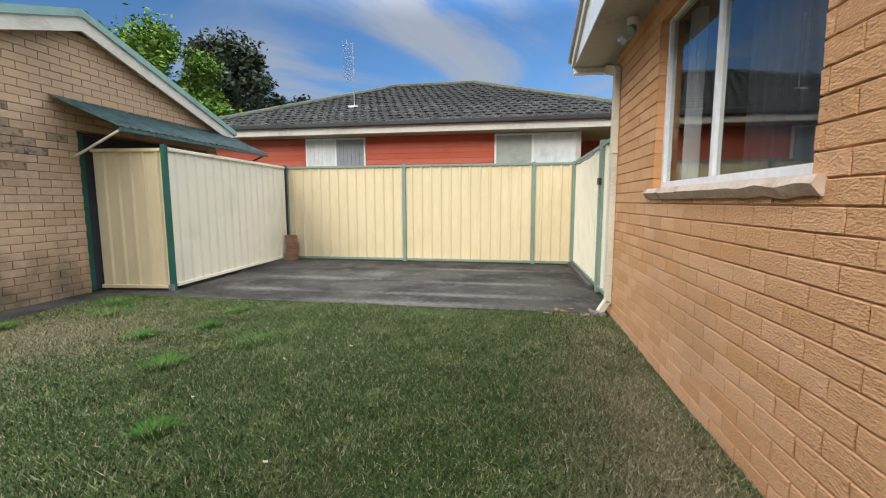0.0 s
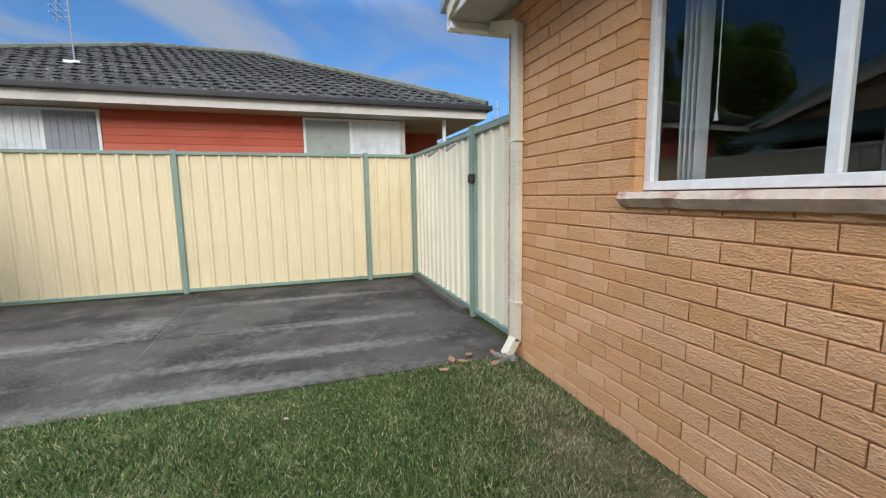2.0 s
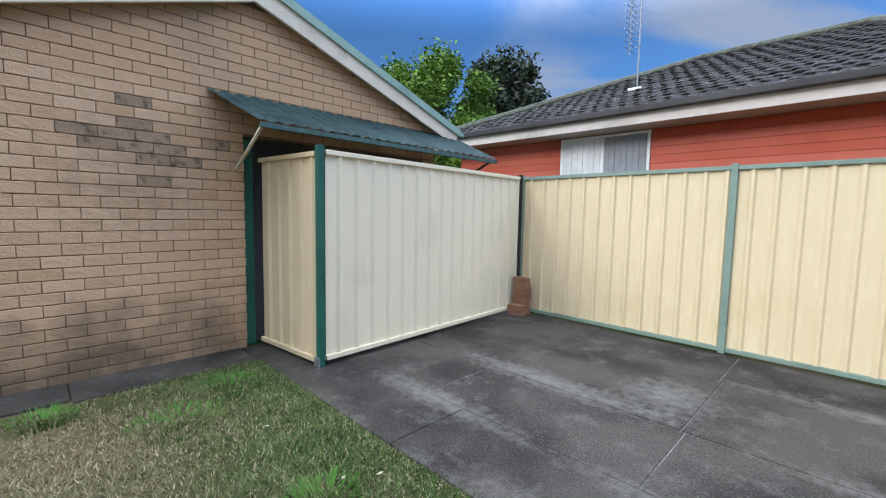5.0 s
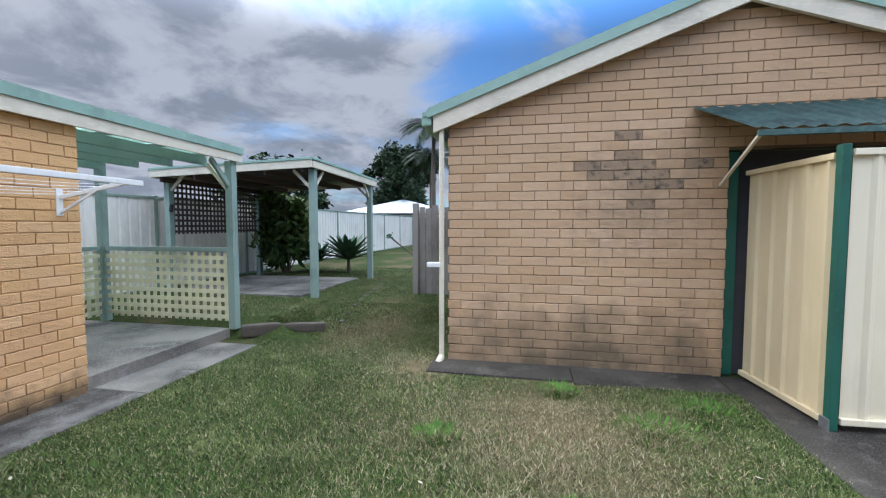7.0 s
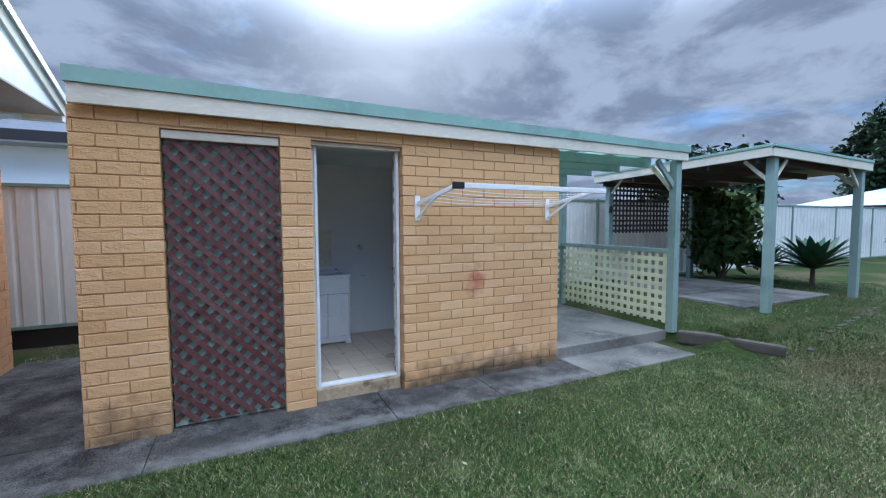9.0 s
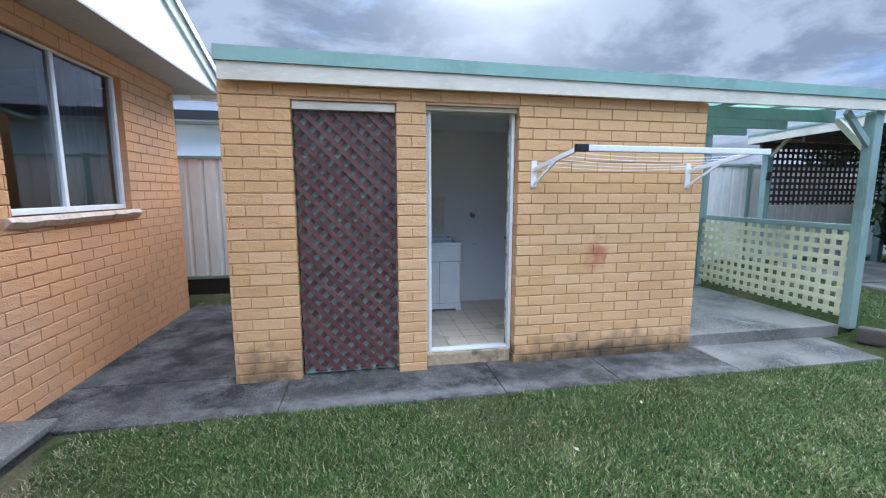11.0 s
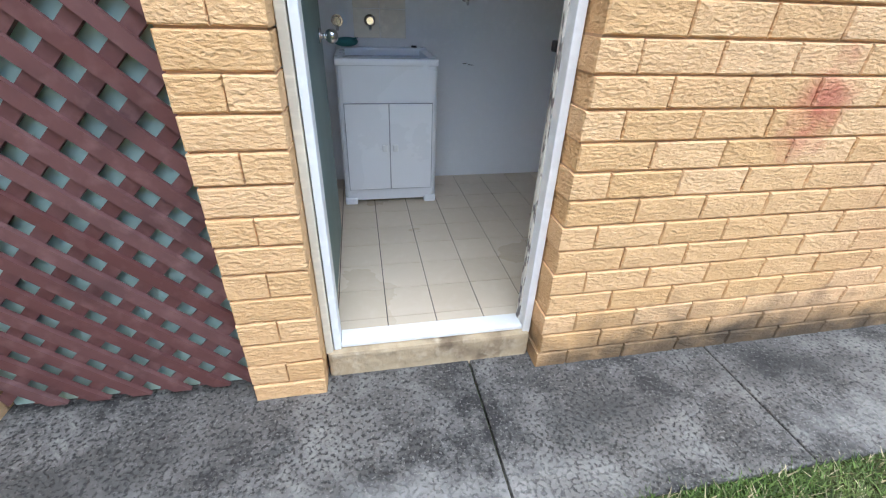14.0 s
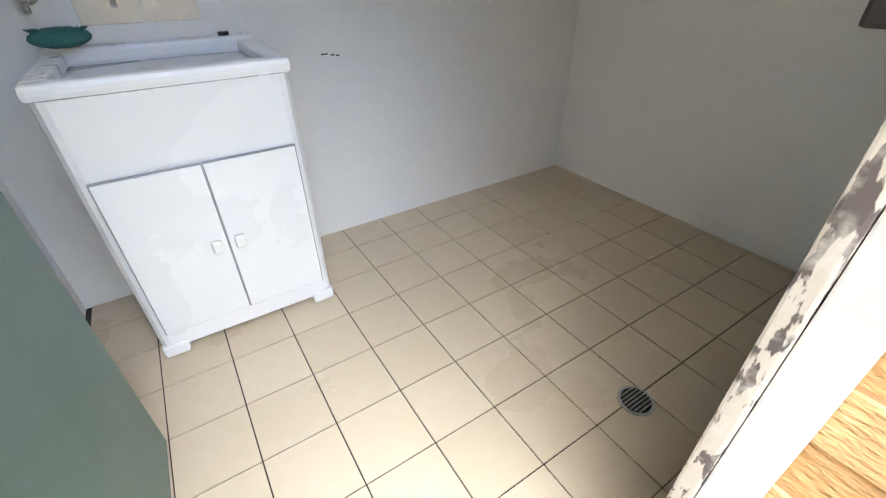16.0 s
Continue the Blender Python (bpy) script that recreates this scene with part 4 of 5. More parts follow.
def fence(name, label, a, b, stations, z0, z1, mat, rail, posts=True, post_mat=None, extra=0.0):
    """A steel fence from a to b; its face is to the left of the way from a to b. stations: post places in metres."""
    a, b = Vector((*a, 0)), Vector((*b, 0))
    d = (b - a).normalized()
    m = Matrix.Translation(a) @ Matrix.Rotation(math.atan2(d.y, d.x), 4, "Z")
    f = thing(name, label, "fence", (0, 0, 0))
    for s, e in zip(stations, stations[1:]):
        bm = sheet(m @ Matrix.Translation((s + 0.01, 0, 0)), e - s - 0.02, z0 + 0.03, z1 - 0.03)
        part("sheet", bm, mat, f)
        for z in (z0, z1 - 0.045):
            bm = boxed(s, -0.02, z, e, 0.035, z + 0.045, 0.004)
            bmesh.ops.transform(bm, verts=bm.verts, matrix=m)
            part("rail", bm, rail, f)
    if posts:
        for s in stations:
            bm = boxed(s - 0.032, -0.03, 0.0 if z0 < 0.2 else z0 - 0.2, s + 0.032, 0.047, z1 + 0.02, 0.005)
            bmesh.ops.transform(bm, verts=bm.verts, matrix=m)
            part("post", bm, post_mat or rail, f)
    return f


fence("steel_fence", "cream ribbed steel fence with sage green posts", (2.10, 9.15), (-3.98, 9.15), [0.03, 0.79, 3.42, 6.05], 0.02, 2.0, cream_metal, sage)
fence("steel_fence", "cream ribbed steel fence on the concrete yard, coloured paler as sky-lit", (-3.975, 9.10), (-3.83, 5.80), [0.0, 3.29], 0.05, 2.0, cream_metal_skylit, cream_metal_skylit, posts=False)
fence("steel_fence", "cream ribbed steel end panel beside the garage", (-3.84, 5.775), (-4.90, 5.67), [0.04, 1.05], 0.03, 1.985, cream_metal, cream_metal, posts=False)
bm = boxed(-3.868, 5.742, 0.0, -3.80, 5.80, 2.035, 0.006)
tagged(part("corner_post", bm, dark_green), "dark green steel corner post of the fence", "post")
bm = boxed(-3.882, 5.725, -0.01, -3.786, 5.741, 0.09, 0.006)
tagged(part("post_bracket", bm, grey_metal), "small grey metal bracket at the post foot", "bracket")
bm = boxed(-3.985, 9.06, 0.0, -3.925, 9.12, 2.03, 0.005)
tagged(part("corner_post", bm, gutter_dark), "dark steel post in the fence corner", "post")
fence("steel_fence", "cream ribbed steel side fence with sage green rails", (2.10, 6.64), (2.10, 9.12), [0.0, 2.46], 0.06, 2.01, cream_metal_skylit, sage, posts=False)
gate = thing("side_gate", "cream ribbed steel gate in a sage green frame", "gate", (0, 0, 0))
part("sheet", sheet(pose(2.10, 5.64, 0, 0, 0, 90), 0.87, 0.10, 1.98), cream_metal_skylit, gate)
for z in (0.06, 1.965):
    part("rail", boxed(2.065, 5.63, z, 2.12, 6.51, z + 0.05, 0.004), sage, gate)
part("stile", boxed(2.065, 6.51, 0.06, 2.12, 6.55, 2.015, 0.004), sage, gate)
lt = part("latch", boxed(2.03, 6.50, 1.47, 2.07, 6.62, 1.56, 0.012), black, gate, "black gate latch")
tagged(part("gate_post", boxed(2.05, 6.555, 0.0, 2.135, 6.635, 2.06, 0.006), sage), "sage green square steel gate post", "post")
tagged(part("kerb_timber", boxed(1.99, 6.72, -0.01, 2.055, 9.05, 0.07, 0.015), sleeper_mat), "dark timber board along the fence foot", "timber")
for y in (7.05, 7.8):
    bm = bmesh.new()
    beam(bm, (2.05, y, 1.93), (1.96, y + 0.08, 1.86), 0.03, 0.03, 0.006)
    tagged(part("fence_hook", bm, grey_wood), "small rusty hook on the fence rail", "hook", "fence hooks")

# loose bricks in the corner
red_brick = material("old brown brick", (0.27, 0.145, 0.085), rough=0.95, stain=5, grain=30, bump=0.6, vary=0.15)
rb = mesh_of("loose_brick", boxed(-0.115, -0.055, 0, 0.115, 0.055, 0.076, 0.006), red_brick)
for k in range(7):
    ob = new("loose_brick", rb)
    ob.matrix_world = pose(-3.80 + 0.01 * math.sin(k * 5), 8.985, 0.0 + 0.0765 * k, 0, 0, 4 * math.sin(k * 7))
    tagged(ob, "old brown brick stacked by the fence corner", "brick", "stacked bricks")
for k in range(2):
    ob = new("loose_brick", rb)
    ob.matrix_world = pose(-3.79, 8.85 - k * 0.0, 0.0765 * k, 0, 0, 8 - 10 * k)
    tagged(ob, "old brown brick stacked by the fence corner", "brick", "stacked bricks")

# ---- garage ----
GX = -4.90
M_GAR = pose(GX, 0, 0, 0, 0, -90)  # u runs along -y
APEX_Y, APEX_Z = 5.60, 3.60


def gar_slope(u):
    if u is None:
        return APEX_Z + 0.1
    return APEX_Z - abs(-u - APEX_Y) * 0.36


# u = -y
brick_wall("wall_garage_front", M_GAR, -8.20, -2.765, 2.58, [(-7.95, -5.50, -0.1, 2.19)], brick_garage, mortar_grey,
           "weathered tan brick garage wall with black stains", (-5.5, -2.7, 0.3, 2.6), Bond(0.2585, 0.0977, -0.03, [(-8.20, -2.765, -2.781, 1)]),
           gable=[(-8.19, 2.58), (-2.775, 2.58), (-APEX_Y, APEX_Z - 0.02)], slope=gar_slope,
           sooty=(brick_sooty, (-4.72, 1.93), (0.34, 0.30), 0.75))
structure("wall_garage_side", boxed(-11.0, 2.775, -0.1, GX - 0.115, 2.885, 2.58), mortar_grey, "tan garage side wall", "wall")
structure("wall_garage_north", boxed(-11.0, 8.08, -0.1, GX - 0.115, 8.19, 2.58), mortar_grey, "tan garage side wall", "wall")
structure("wall_garage_back", boxed(-11.1, 2.775, -0.1, -11.0, 8.19, 2.58), mortar_grey, "tan garage back wall", "wall")
structure("floor_garage", boxed(-11.0, 2.89, -0.1, GX - 0.115, 8.07, -0.005), room_shade, "garage floor coloured near-black as unlit", "floor")
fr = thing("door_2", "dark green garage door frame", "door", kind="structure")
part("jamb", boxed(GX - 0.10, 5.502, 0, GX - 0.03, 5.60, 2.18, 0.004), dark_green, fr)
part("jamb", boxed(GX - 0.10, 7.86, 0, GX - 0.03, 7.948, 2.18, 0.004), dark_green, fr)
# near-black leaf carries the shade under the awning in its colour
part("door_leaf", boxed(GX - 0.10, 5.602, 0.0, GX - 0.07, 7.858, 2.18), room_shade, fr, "near-black leaf drawn as the shaded doorway")
groof = thing("roof_garage", "green sheet gable roof with cream barge boards", "roof", kind="structure")
for s in (-1, 1):
    e = 2.97
    f = lambda d: APEX_Z + 0.12 - d * 0.36
    part("roof_sheet", prism([(APEX_Y, f(0)), (APEX_Y, f(0) + 0.05), (APEX_Y + s * (e + 0.12), f(e + 0.12) + 0.05), (APEX_Y + s * (e + 0.12), f(e + 0.12))], -11.2, GX + 0.14), cap_green, groof)
    part("barge_board", prism([(APEX_Y, f(0) - 0.002), (APEX_Y, f(0) - 0.21), (APEX_Y + s * e, f(e) - 0.20), (APEX_Y + s * e, f(e) - 0.002)], GX + 0.085, GX + 0.125), cream_wood, groof, "cream painted barge board")
    part("barge_cap", prism([(APEX_Y, f(0) + 0.07), (APEX_Y, f(0) - 0.03), (APEX_Y + s * (e + 0.06), f(e + 0.06) - 0.03), (APEX_Y + s * (e + 0.06), f(e + 0.06) + 0.07)], GX + 0.127, GX + 0.15), cap_green, groof)
    part("eave_lining", prism([(APEX_Y + s * 0.0, f(0) - 0.012), (APEX_Y + s * 0.0, f(0) - 0.022), (APEX_Y + s * e, f(e) - 0.022), (APEX_Y + s * e, f(e) - 0.012)], GX + 0.0, GX + 0.084), cream_wood, groof)
part("gutter", boxed(-11.2, 2.50, 2.52, GX + 0.13, 2.61, 2.64, 0.02), cap_green, groof)
bm = bmesh.new()
rod(bm, (GX + 0.07, 2.71, 0.02), (GX + 0.07, 2.71, 2.5), 0.028, n=12)
rod(bm, (GX + 0.07, 2.71, 0.04), (GX + 0.14, 2.68, -0.02), 0.036, n=12)
tagged(part("downpipe", bm, cream_wood), "cream downpipe at the garage corner", "downpipe")
bm = boxed(GX + 0.02, 2.55, 1.02, GX + 0.10, 2.70, 1.07, 0.008)
tagged(part("pipe_bracket", bm, white_paint), "small white bracket on the garage corner", "bracket")

awning = thing("awning", "dark teal corrugated awning over the garage door", "awning", (0, 0, 0))
bm = bmesh.new()
ny = 96
A = [(bm.verts.new((GX + 0.02, 5.16 + 3.45 * k / ny, 2.60 + 0.012 * math.sin(k * 1.6))), bm.verts.new((-4.05, 5.33 + 3.3 * k / ny, 2.215 + 0.012 * math.sin(k * 1.6)))) for k in range(ny + 1)]
for p, q in zip(A, A[1:]):
    bm.faces.new((p[0], p[1], q[1], q[0]))
bmesh.ops.solidify(bm, geom=bm.faces[:], thickness=0.006)
part("sheet", bm, teal_awning, awning)
part("front_rail", boxed(-4.075, 5.34, 2.155, -4.045, 8.62, 2.20, 0.004), teal_awning, awning)
for y in (5.36, 8.5):
    bm = bmesh.new()
    beam(bm, (GX + 0.02, y + 0.06, 1.85), (-4.07, y, 2.17), 0.025, 0.025, 0.003)
    part("brace", bm, cream_wood if y < 6 else gutter_dark, awning)

# paling gate by the garage
pal = thing("paling_fence", "grey weathered timber paling fence beside the garage", "fence", (0, 0, 0))
for k in range(9):
    y = 1.72 + k * 0.115
    part("paling", boxed(-7.72, y, 0.10, -7.70, y + 0.105, 1.80 + 0.03 * math.sin(k * 4), 0.003), grey_wood, pal)
for y in (1.66, 2.7):
    part("post", boxed(-7.72, y - 0.05, 0.05, -7.62, y + 0.05, 1.86, 0.006), grey_wood, pal)
for z in (0.5, 1.5):
    part("rail", boxed(-7.76, 1.66, z, -7.722, 2.74, z + 0.08), grey_wood, pal)

# ---- main house ----
HX, HY0, HY1 = 2.01, -2.60, 5.60
M_HOU = pose(HX, 0, 0, 0, 0, 90)  # u runs along +y, out towards -x
W1, W2 = (2.37, 4.17), (-1.45, 0.02)
WZ0, WZ1 = 1.34, 2.62
brick_wall("wall_house_west", M_HOU, HY0, HY1, 2.775, [(W1[0], W1[1], WZ0, WZ1), (W2[0], W2[1], WZ0, WZ1)], brick_house, mortar_warm,
           "orange rock-faced brick house wall with two windows", (2.2, 5.46, -0.1, 2.3), Bond(0.269, 0.0969, -0.029, [(HY0, HY1, 4.882, 0)]))
M_HN = pose(0, HY1 - 0.008, 0, 0, 0, 0)
brick_wall("wall_house_north", M_HN, 2.13, 6.0, 2.775, [], brick_house, mortar_warm, "orange brick end wall of the house", (0, 1, 0, -1), Bond(0.269, 0.0969, -0.029, None))
M_HS = pose(0, HY0 + 0.008, 0, 0, 0, 180)
brick_wall("wall_house_south", M_HS, -6.0, -2.13, 2.775, [], brick_house, mortar_warm, "orange brick end wall of the house", (0, 1, 0, -1), Bond(0.269, 0.0969, -0.029, None))
# inner faces coloured near-black in place of the rooms' own shade
structure("wall_house_east", boxed(6.0, HY0, -0.1, 6.1, HY1, 2.775), room_shade, "far inner wall of the house", "wall")
structure("floor_house", boxed(2.13, HY0 + 0.12, 0.3, 6.0, HY1 - 0.12, 0.4), room_shade, "house floor coloured near-black as unlit", "floor")
structure("ceiling_house", boxed(2.13, HY0 + 0.12, 2.7, 6.0, HY1 - 0.12, 2.76), room_shade, "house ceiling", "ceiling")
structure("wall_house_partition", boxed(2.13, 1.0, 0.4, 6.0, 1.1, 2.7), room_shade, "inner partition", "wall")

hroof = thing("roof_house", "house gable roof with white cladding and barge boards", "roof", kind="structure")
RY, RZ, OV = 1.42, 4.55, 0.42
EY = 4.43
rise = (RZ - 2.83) / EY
part("soffit", boxed(HX - OV, RY - EY, 2.782, HX + 0.12, RY + EY, 2.80), soffit_grey, hroof)
part("gable_cladding", prism([(RY - EY + 0.05, 2.80), (RY + EY - 0.05, 2.80), (RY, RZ - 0.05)], HX - OV, HX - OV + 0.02), white_paint, hroof, "white flat gable cladding")
for s in (-1, 1):
    part("barge_board", prism([(RY, RZ), (RY, RZ - 0.16), (RY + s * EY, 2.78), (RY + s * (EY + 0.02), 2.90)], HX - OV - 0.03, HX - OV - 0.002), cream_wood, hroof)
    part("roof_cap", prism([(RY, RZ + 0.08), (RY, RZ + 0.002), (RY + s * (EY + 0.10), 2.86), (RY + s * (EY + 0.10), 2.94)], HX - OV - 0.06, HX + 6), grey_metal, hroof)
    y0 = RY + s * EY
    part("eave_gutter", boxed(HX - OV, min(y0, y0 + s * 0.11), 2.72, HX + 5, max(y0, y0 + s * 0.11), 2.83, 0.012), white_paint, hroof)
pipe = thing("downpipe", "cream rectangular downpipe at the house corner", "downpipe", (0, 0, 0))
part("pipe", boxed(HX - 0.075, 5.35, 0.13, HX - 0.014, 5.45, 2.62, 0.008), cream_wood, pipe)
bm = bmesh.new()
beam(bm, (HX - 0.045, 5.40, 0.16), (HX - 0.13, 5.40, 0.015), 0.10, 0.062, 0.006)
part("shoe", bm, cream_wood, pipe)
bm = bmesh.new()
beam(bm, (HX - 0.045, 5.40, 2.60), (HX - 0.06, 5.82, 2.74), 0.06, 0.10, 0.006)
part("offset", bm, cream_wood, pipe)
for z in (0.45, 1.75):
    part("strap", boxed(HX - 0.079, 5.332, z, HX - 0.012, 5.468, z + 0.022, 0.003), cream_wood, pipe)
bm = bmesh.new()
rng = random.Random(6)
for dx, dy, r in ((-0.17, 5.36, 0.05), (-0.10, 5.33, 0.04), (-0.20, 5.43, 0.035)):
    made = bmesh.ops.create_icosphere(bm, subdivisions=2, radius=r, matrix=Matrix.Translation((HX + dx, dy, 0.005)))
    for v in made["verts"]:
        v.co += Vector((rng.uniform(-1, 1), rng.uniform(-1, 1), rng.uniform(-1, 0.4))) * r * 0.22
tagged(part("rubble", bm, concrete_pale), "crumbled pale concrete under the downpipe shoe", "rubble")
bm = bmesh.new()
beam(bm, (HX - 0.05, -2.45, 2.62), (HX - 0.05, -2.98, 2.74), 0.05, 0.06, 0.004)
tagged(part("downpipe_offset", bm, white_paint), "white pipe offset under the house eave", "downpipe")
lamp = thing("flood_light", "white twin flood light under the house eave", "lamp", (HX - 0.12, 4.55, 2.70))
bm = bmesh.new()
rod(bm, (0, 0, 0.0), (0, 0, 0.08), 0.05, n=16)
part("base", bm, white_paint, lamp)
for s in (-1, 1):
    bm = bmesh.new()
    rod(bm, (0, s * 0.02, 0.0), (-0.06, s * 0.10, -0.07), 0.03, 0.055, 16)
    part("head", bm, grey_metal, lamp)


def house_window(name, y0, y1, split):
    w = thing(name, "white aluminium sliding window with a sandstone sill", "window", kind="structure")
    gx = HX + 0.075
    z0, z1 = WZ0 + 0.01, WZ1
    t = 0.045
    part("window_frame", boxed(gx - 0.03, y0, z0, gx + 0.03, y1, z0 + t, 0.004), white_paint, w)
    part("window_frame", boxed(gx - 0.03, y0, z1 - t, gx + 0.03, y1, z1, 0.004), white_paint, w)
    for a in (y0, y1 - t):
        part("window_frame", boxed(gx - 0.029, a, z0 + t, gx + 0.029, a + t, z1 - t, 0.004), white_paint, w)
    part("window_frame", boxed(gx - 0.025, split - 0.021, z0 + t, gx + 0.025, split + 0.021, z1 - t, 0.004), white_paint, w)
    for a, b in ((y0 + t, split - 0.021), (split + 0.021, y1 - t)):
        p = part("pane", boxed(gx - 0.003, a, z0 + t, gx + 0.003, b, z1 - t), pane_mat, w)
        p.visible_shadow = False
    # rough stone sill
    bm = bmesh.new()
    n = 40
    rng = random.Random(5)
    rows = []
    for k in range(n + 1):
        y = y0 - 0.075 + (y1 - y0 + 0.15) * k / n
        o = 0.012 * noise.noise(Vector((y * 9, 1, 0))) + rng.uniform(-0.004, 0.004)
        lo = 0.012 * noise.noise(Vector((y * 7, 5, 0)))
        rows.append([bm.verts.new(p) for p in ((HX + 0.07, y, WZ0 - 0.012), (HX - 0.045 + o, y, WZ0 + 0.004), (HX - 0.065 + o, y, WZ0 - 0.03 + lo), (HX - 0.03 + o * 1.5, y, WZ0 - 0.075 + lo), (HX + 0.07, y, WZ0 - 0.075))])
    for a, b in zip(rows, rows[1:]):
        for k in range(5):
            bm.faces.new((a[k], a[(k + 1) % 5], b[(k + 1) % 5], b[k]))
    bm.faces.new(rows[0])
    bm.faces.new(rows[-1][::-1])
    part("window_sill", bm, stone, w, "rough pink sandstone sill")


house_window("window_1", W1[0], W1[1], 3.34)
house_window("window_2", W2[0], W2[1], -0.63)
vb = thing("vertical_blind", "white vertical blind drawn to the window side", "blind", (0, 0, 0))
for k in range(4):
    part("vane", boxed(HX + 0.16, 4.06 - k * 0.03, 1.36, HX + 0.24, 4.064 - k * 0.03, 2.6), blind, vb)
bm = bmesh.new()
rod(bm, (HX + 0.15, 3.86, 1.7), (HX + 0.15, 3.86, 2.6), 0.003, n=6)
rod(bm, (HX + 0.15, 3.86, 1.66), (HX + 0.15, 3.86, 1.7), 0.010, 0.006, 8)
part("cord", bm, white_paint, vb)
for y0, y1 in ((2.42, 3.28), (-1.4, -0.68)):
    cur = thing("curtain", "curtain in the near-black of the unlit room behind the pane", "curtain", (0, 0, 0), "curtains")
    bm = bmesh.new()
    n = 60
    P = [(HX + 0.20 + 0.006 * math.sin(k * 0.9), y0 + (y1 - y0) * k / n) for k in range(n + 1)]
    lo, hi = [bm.verts.new((x, y, 0.401)) for x, y in P], [bm.verts.new((x, y, 2.62)) for x, y in P]
    for k in range(n):
        bm.faces.new((lo[k], lo[k + 1], hi[k + 1], hi[k]))
    # cloth shares the rooms' near-black, darkness by colour
    part("cloth", bm, room_shade, cur)
step = thing("doorstep", "low pale concrete step beside the house wall", "step", (0, 0, 0))
part("tread", boxed(1.66, 0.35, 0.05, 1.995, 1.35, 0.10, 0.012), concrete_pale, step)
part("base", boxed(1.69, 0.38, -0.03, 1.995, 1.32, 0.049, 0.008), concrete, step)

# ---- south boundary fence and western fence ----
fence("boundary_fence", "weathered white ribbed steel boundary fence", (6.0, -3.50), (-26.0, -3.50), [k * 2.667 for k in range(13)], 0.22, 2.03, fence_white, sage)
structure("fence_plinth", boxed(-3.6, -3.56, -0.1, 6.0, -3.50, 0.22), gutter_dark, "dark plinth under the boundary fence", "plinth")
wf = thing("boundary_lattice", "dark timber fence with lattice at the far end", "fence", (0, 0, 0))
part("backing", boxed(-26.2, -3.45, 0.2, -26.1, 9, 1.9), lattice_dark, wf)
for k in range(30):
    y = -3.4 + k * 0.2
    part("slat", boxed(-26.09, y, 0.2, -26.07, y + 0.06, 2.4), grey_wood, wf)
for k in range(11):
    part("slat", boxed(-26.065, -3.45, 0.3 + k * 0.2, -26.045, 2.7, 0.36 + k * 0.2), grey_wood, wf)

# ---- north neighbour ----
NX0, NX1, NY, EAVE_Y, EZ = -8.2, 4.3, 11.76, 11.2, 3.28
PITCH = 0.4375
nb = thing("neighbour_house", "red weatherboard neighbour house with dark tiled hip roof", "house", (0, 0, 0))
part("wall", boxed(-7.6, NY + 0.02, -0.1, 2.55, 20.2, 3.0), weatherboard, nb)
part("porch_wall", boxed(2.551, 13.6, -0.1, 3.9, 20.2, 3.0), weatherboard, nb)
part("soffit", boxed(NX0 + 0.04, EAVE_Y + 0.03, 3.0, NX1 - 0.04, 20.8, 3.02), soffit_grey, nb)
fas = bmesh.new()
box(fas, NX0, EAVE_Y, 3.0, NX1, EAVE_Y + 0.028, 3.19)
box(fas, NX1 - 0.028, EAVE_Y + 0.029, 3.0, NX1, 20.8, 3.19)
part("fascia", fas, fascia_white, nb)
gut = bmesh.new()
box(gut, NX0 - 0.1, EAVE_Y - 0.11, 3.17, NX1 + 0.11, EAVE_Y - 0.002, 3.285, 0.02)
box(gut, NX1 + 0.002, EAVE_Y, 3.17, NX1 + 0.11, 20.8, 3.285, 0.02)
part("gutter", gut, gutter_dark, nb)
bm = bmesh.new()
rx0, rx1, ry, rz = NX0 + 4.8, NX1 - 4.8, EAVE_Y + 4.8, EZ + 4.8 * PITCH
c = [bm.verts.new(p) for p in ((NX0, EAVE_Y, EZ), (NX1, EAVE_Y, EZ), (NX1, EAVE_Y + 9.6, EZ), (NX0, EAVE_Y + 9.6, EZ), (rx0, ry, rz), (rx1, ry, rz))]
for q in ((0, 1, 5, 4), (1, 2, 5), (2, 3, 4, 5), (3, 0, 4)):
    bm.faces.new([c[k] for k in q])
roof = part("roof", bm, roof_tile, nb)
rid = bmesh.new()
for a, b in (((rx0, ry, rz), (rx1, ry, rz)), ((NX0, EAVE_Y, EZ), (rx0, ry, rz)), ((NX1, EAVE_Y, EZ), (rx1, ry, rz)), ((NX1, EAVE_Y + 9.6, EZ), (rx1, ry, rz))):
    a, b = Vector(a), Vector(b)
    n = int((b - a).length / 0.38)
    for k in range(n):
        p, q = a.lerp(b, k / n), a.lerp(b, (k + 1.12) / n)
        rod(rid, p + Vector((0, 0, 0.02)), q + Vector((0, 0, 0.05)), 0.105, 0.085, 8)
part("ridge_tiles", rid, ridge_mat, nb, "mossy ridge tiles")
porch = bmesh.new()
rod(porch, (3.42, 11.55, 0), (3.42, 11.55, 3.0), 0.045, n=10)
part("porch_post", porch, white_paint, nb)


dull_blind = material("dull grey green blind", (0.34, 0.36, 0.32), rough=0.5, stain=2, grain=9, bump=0.02)


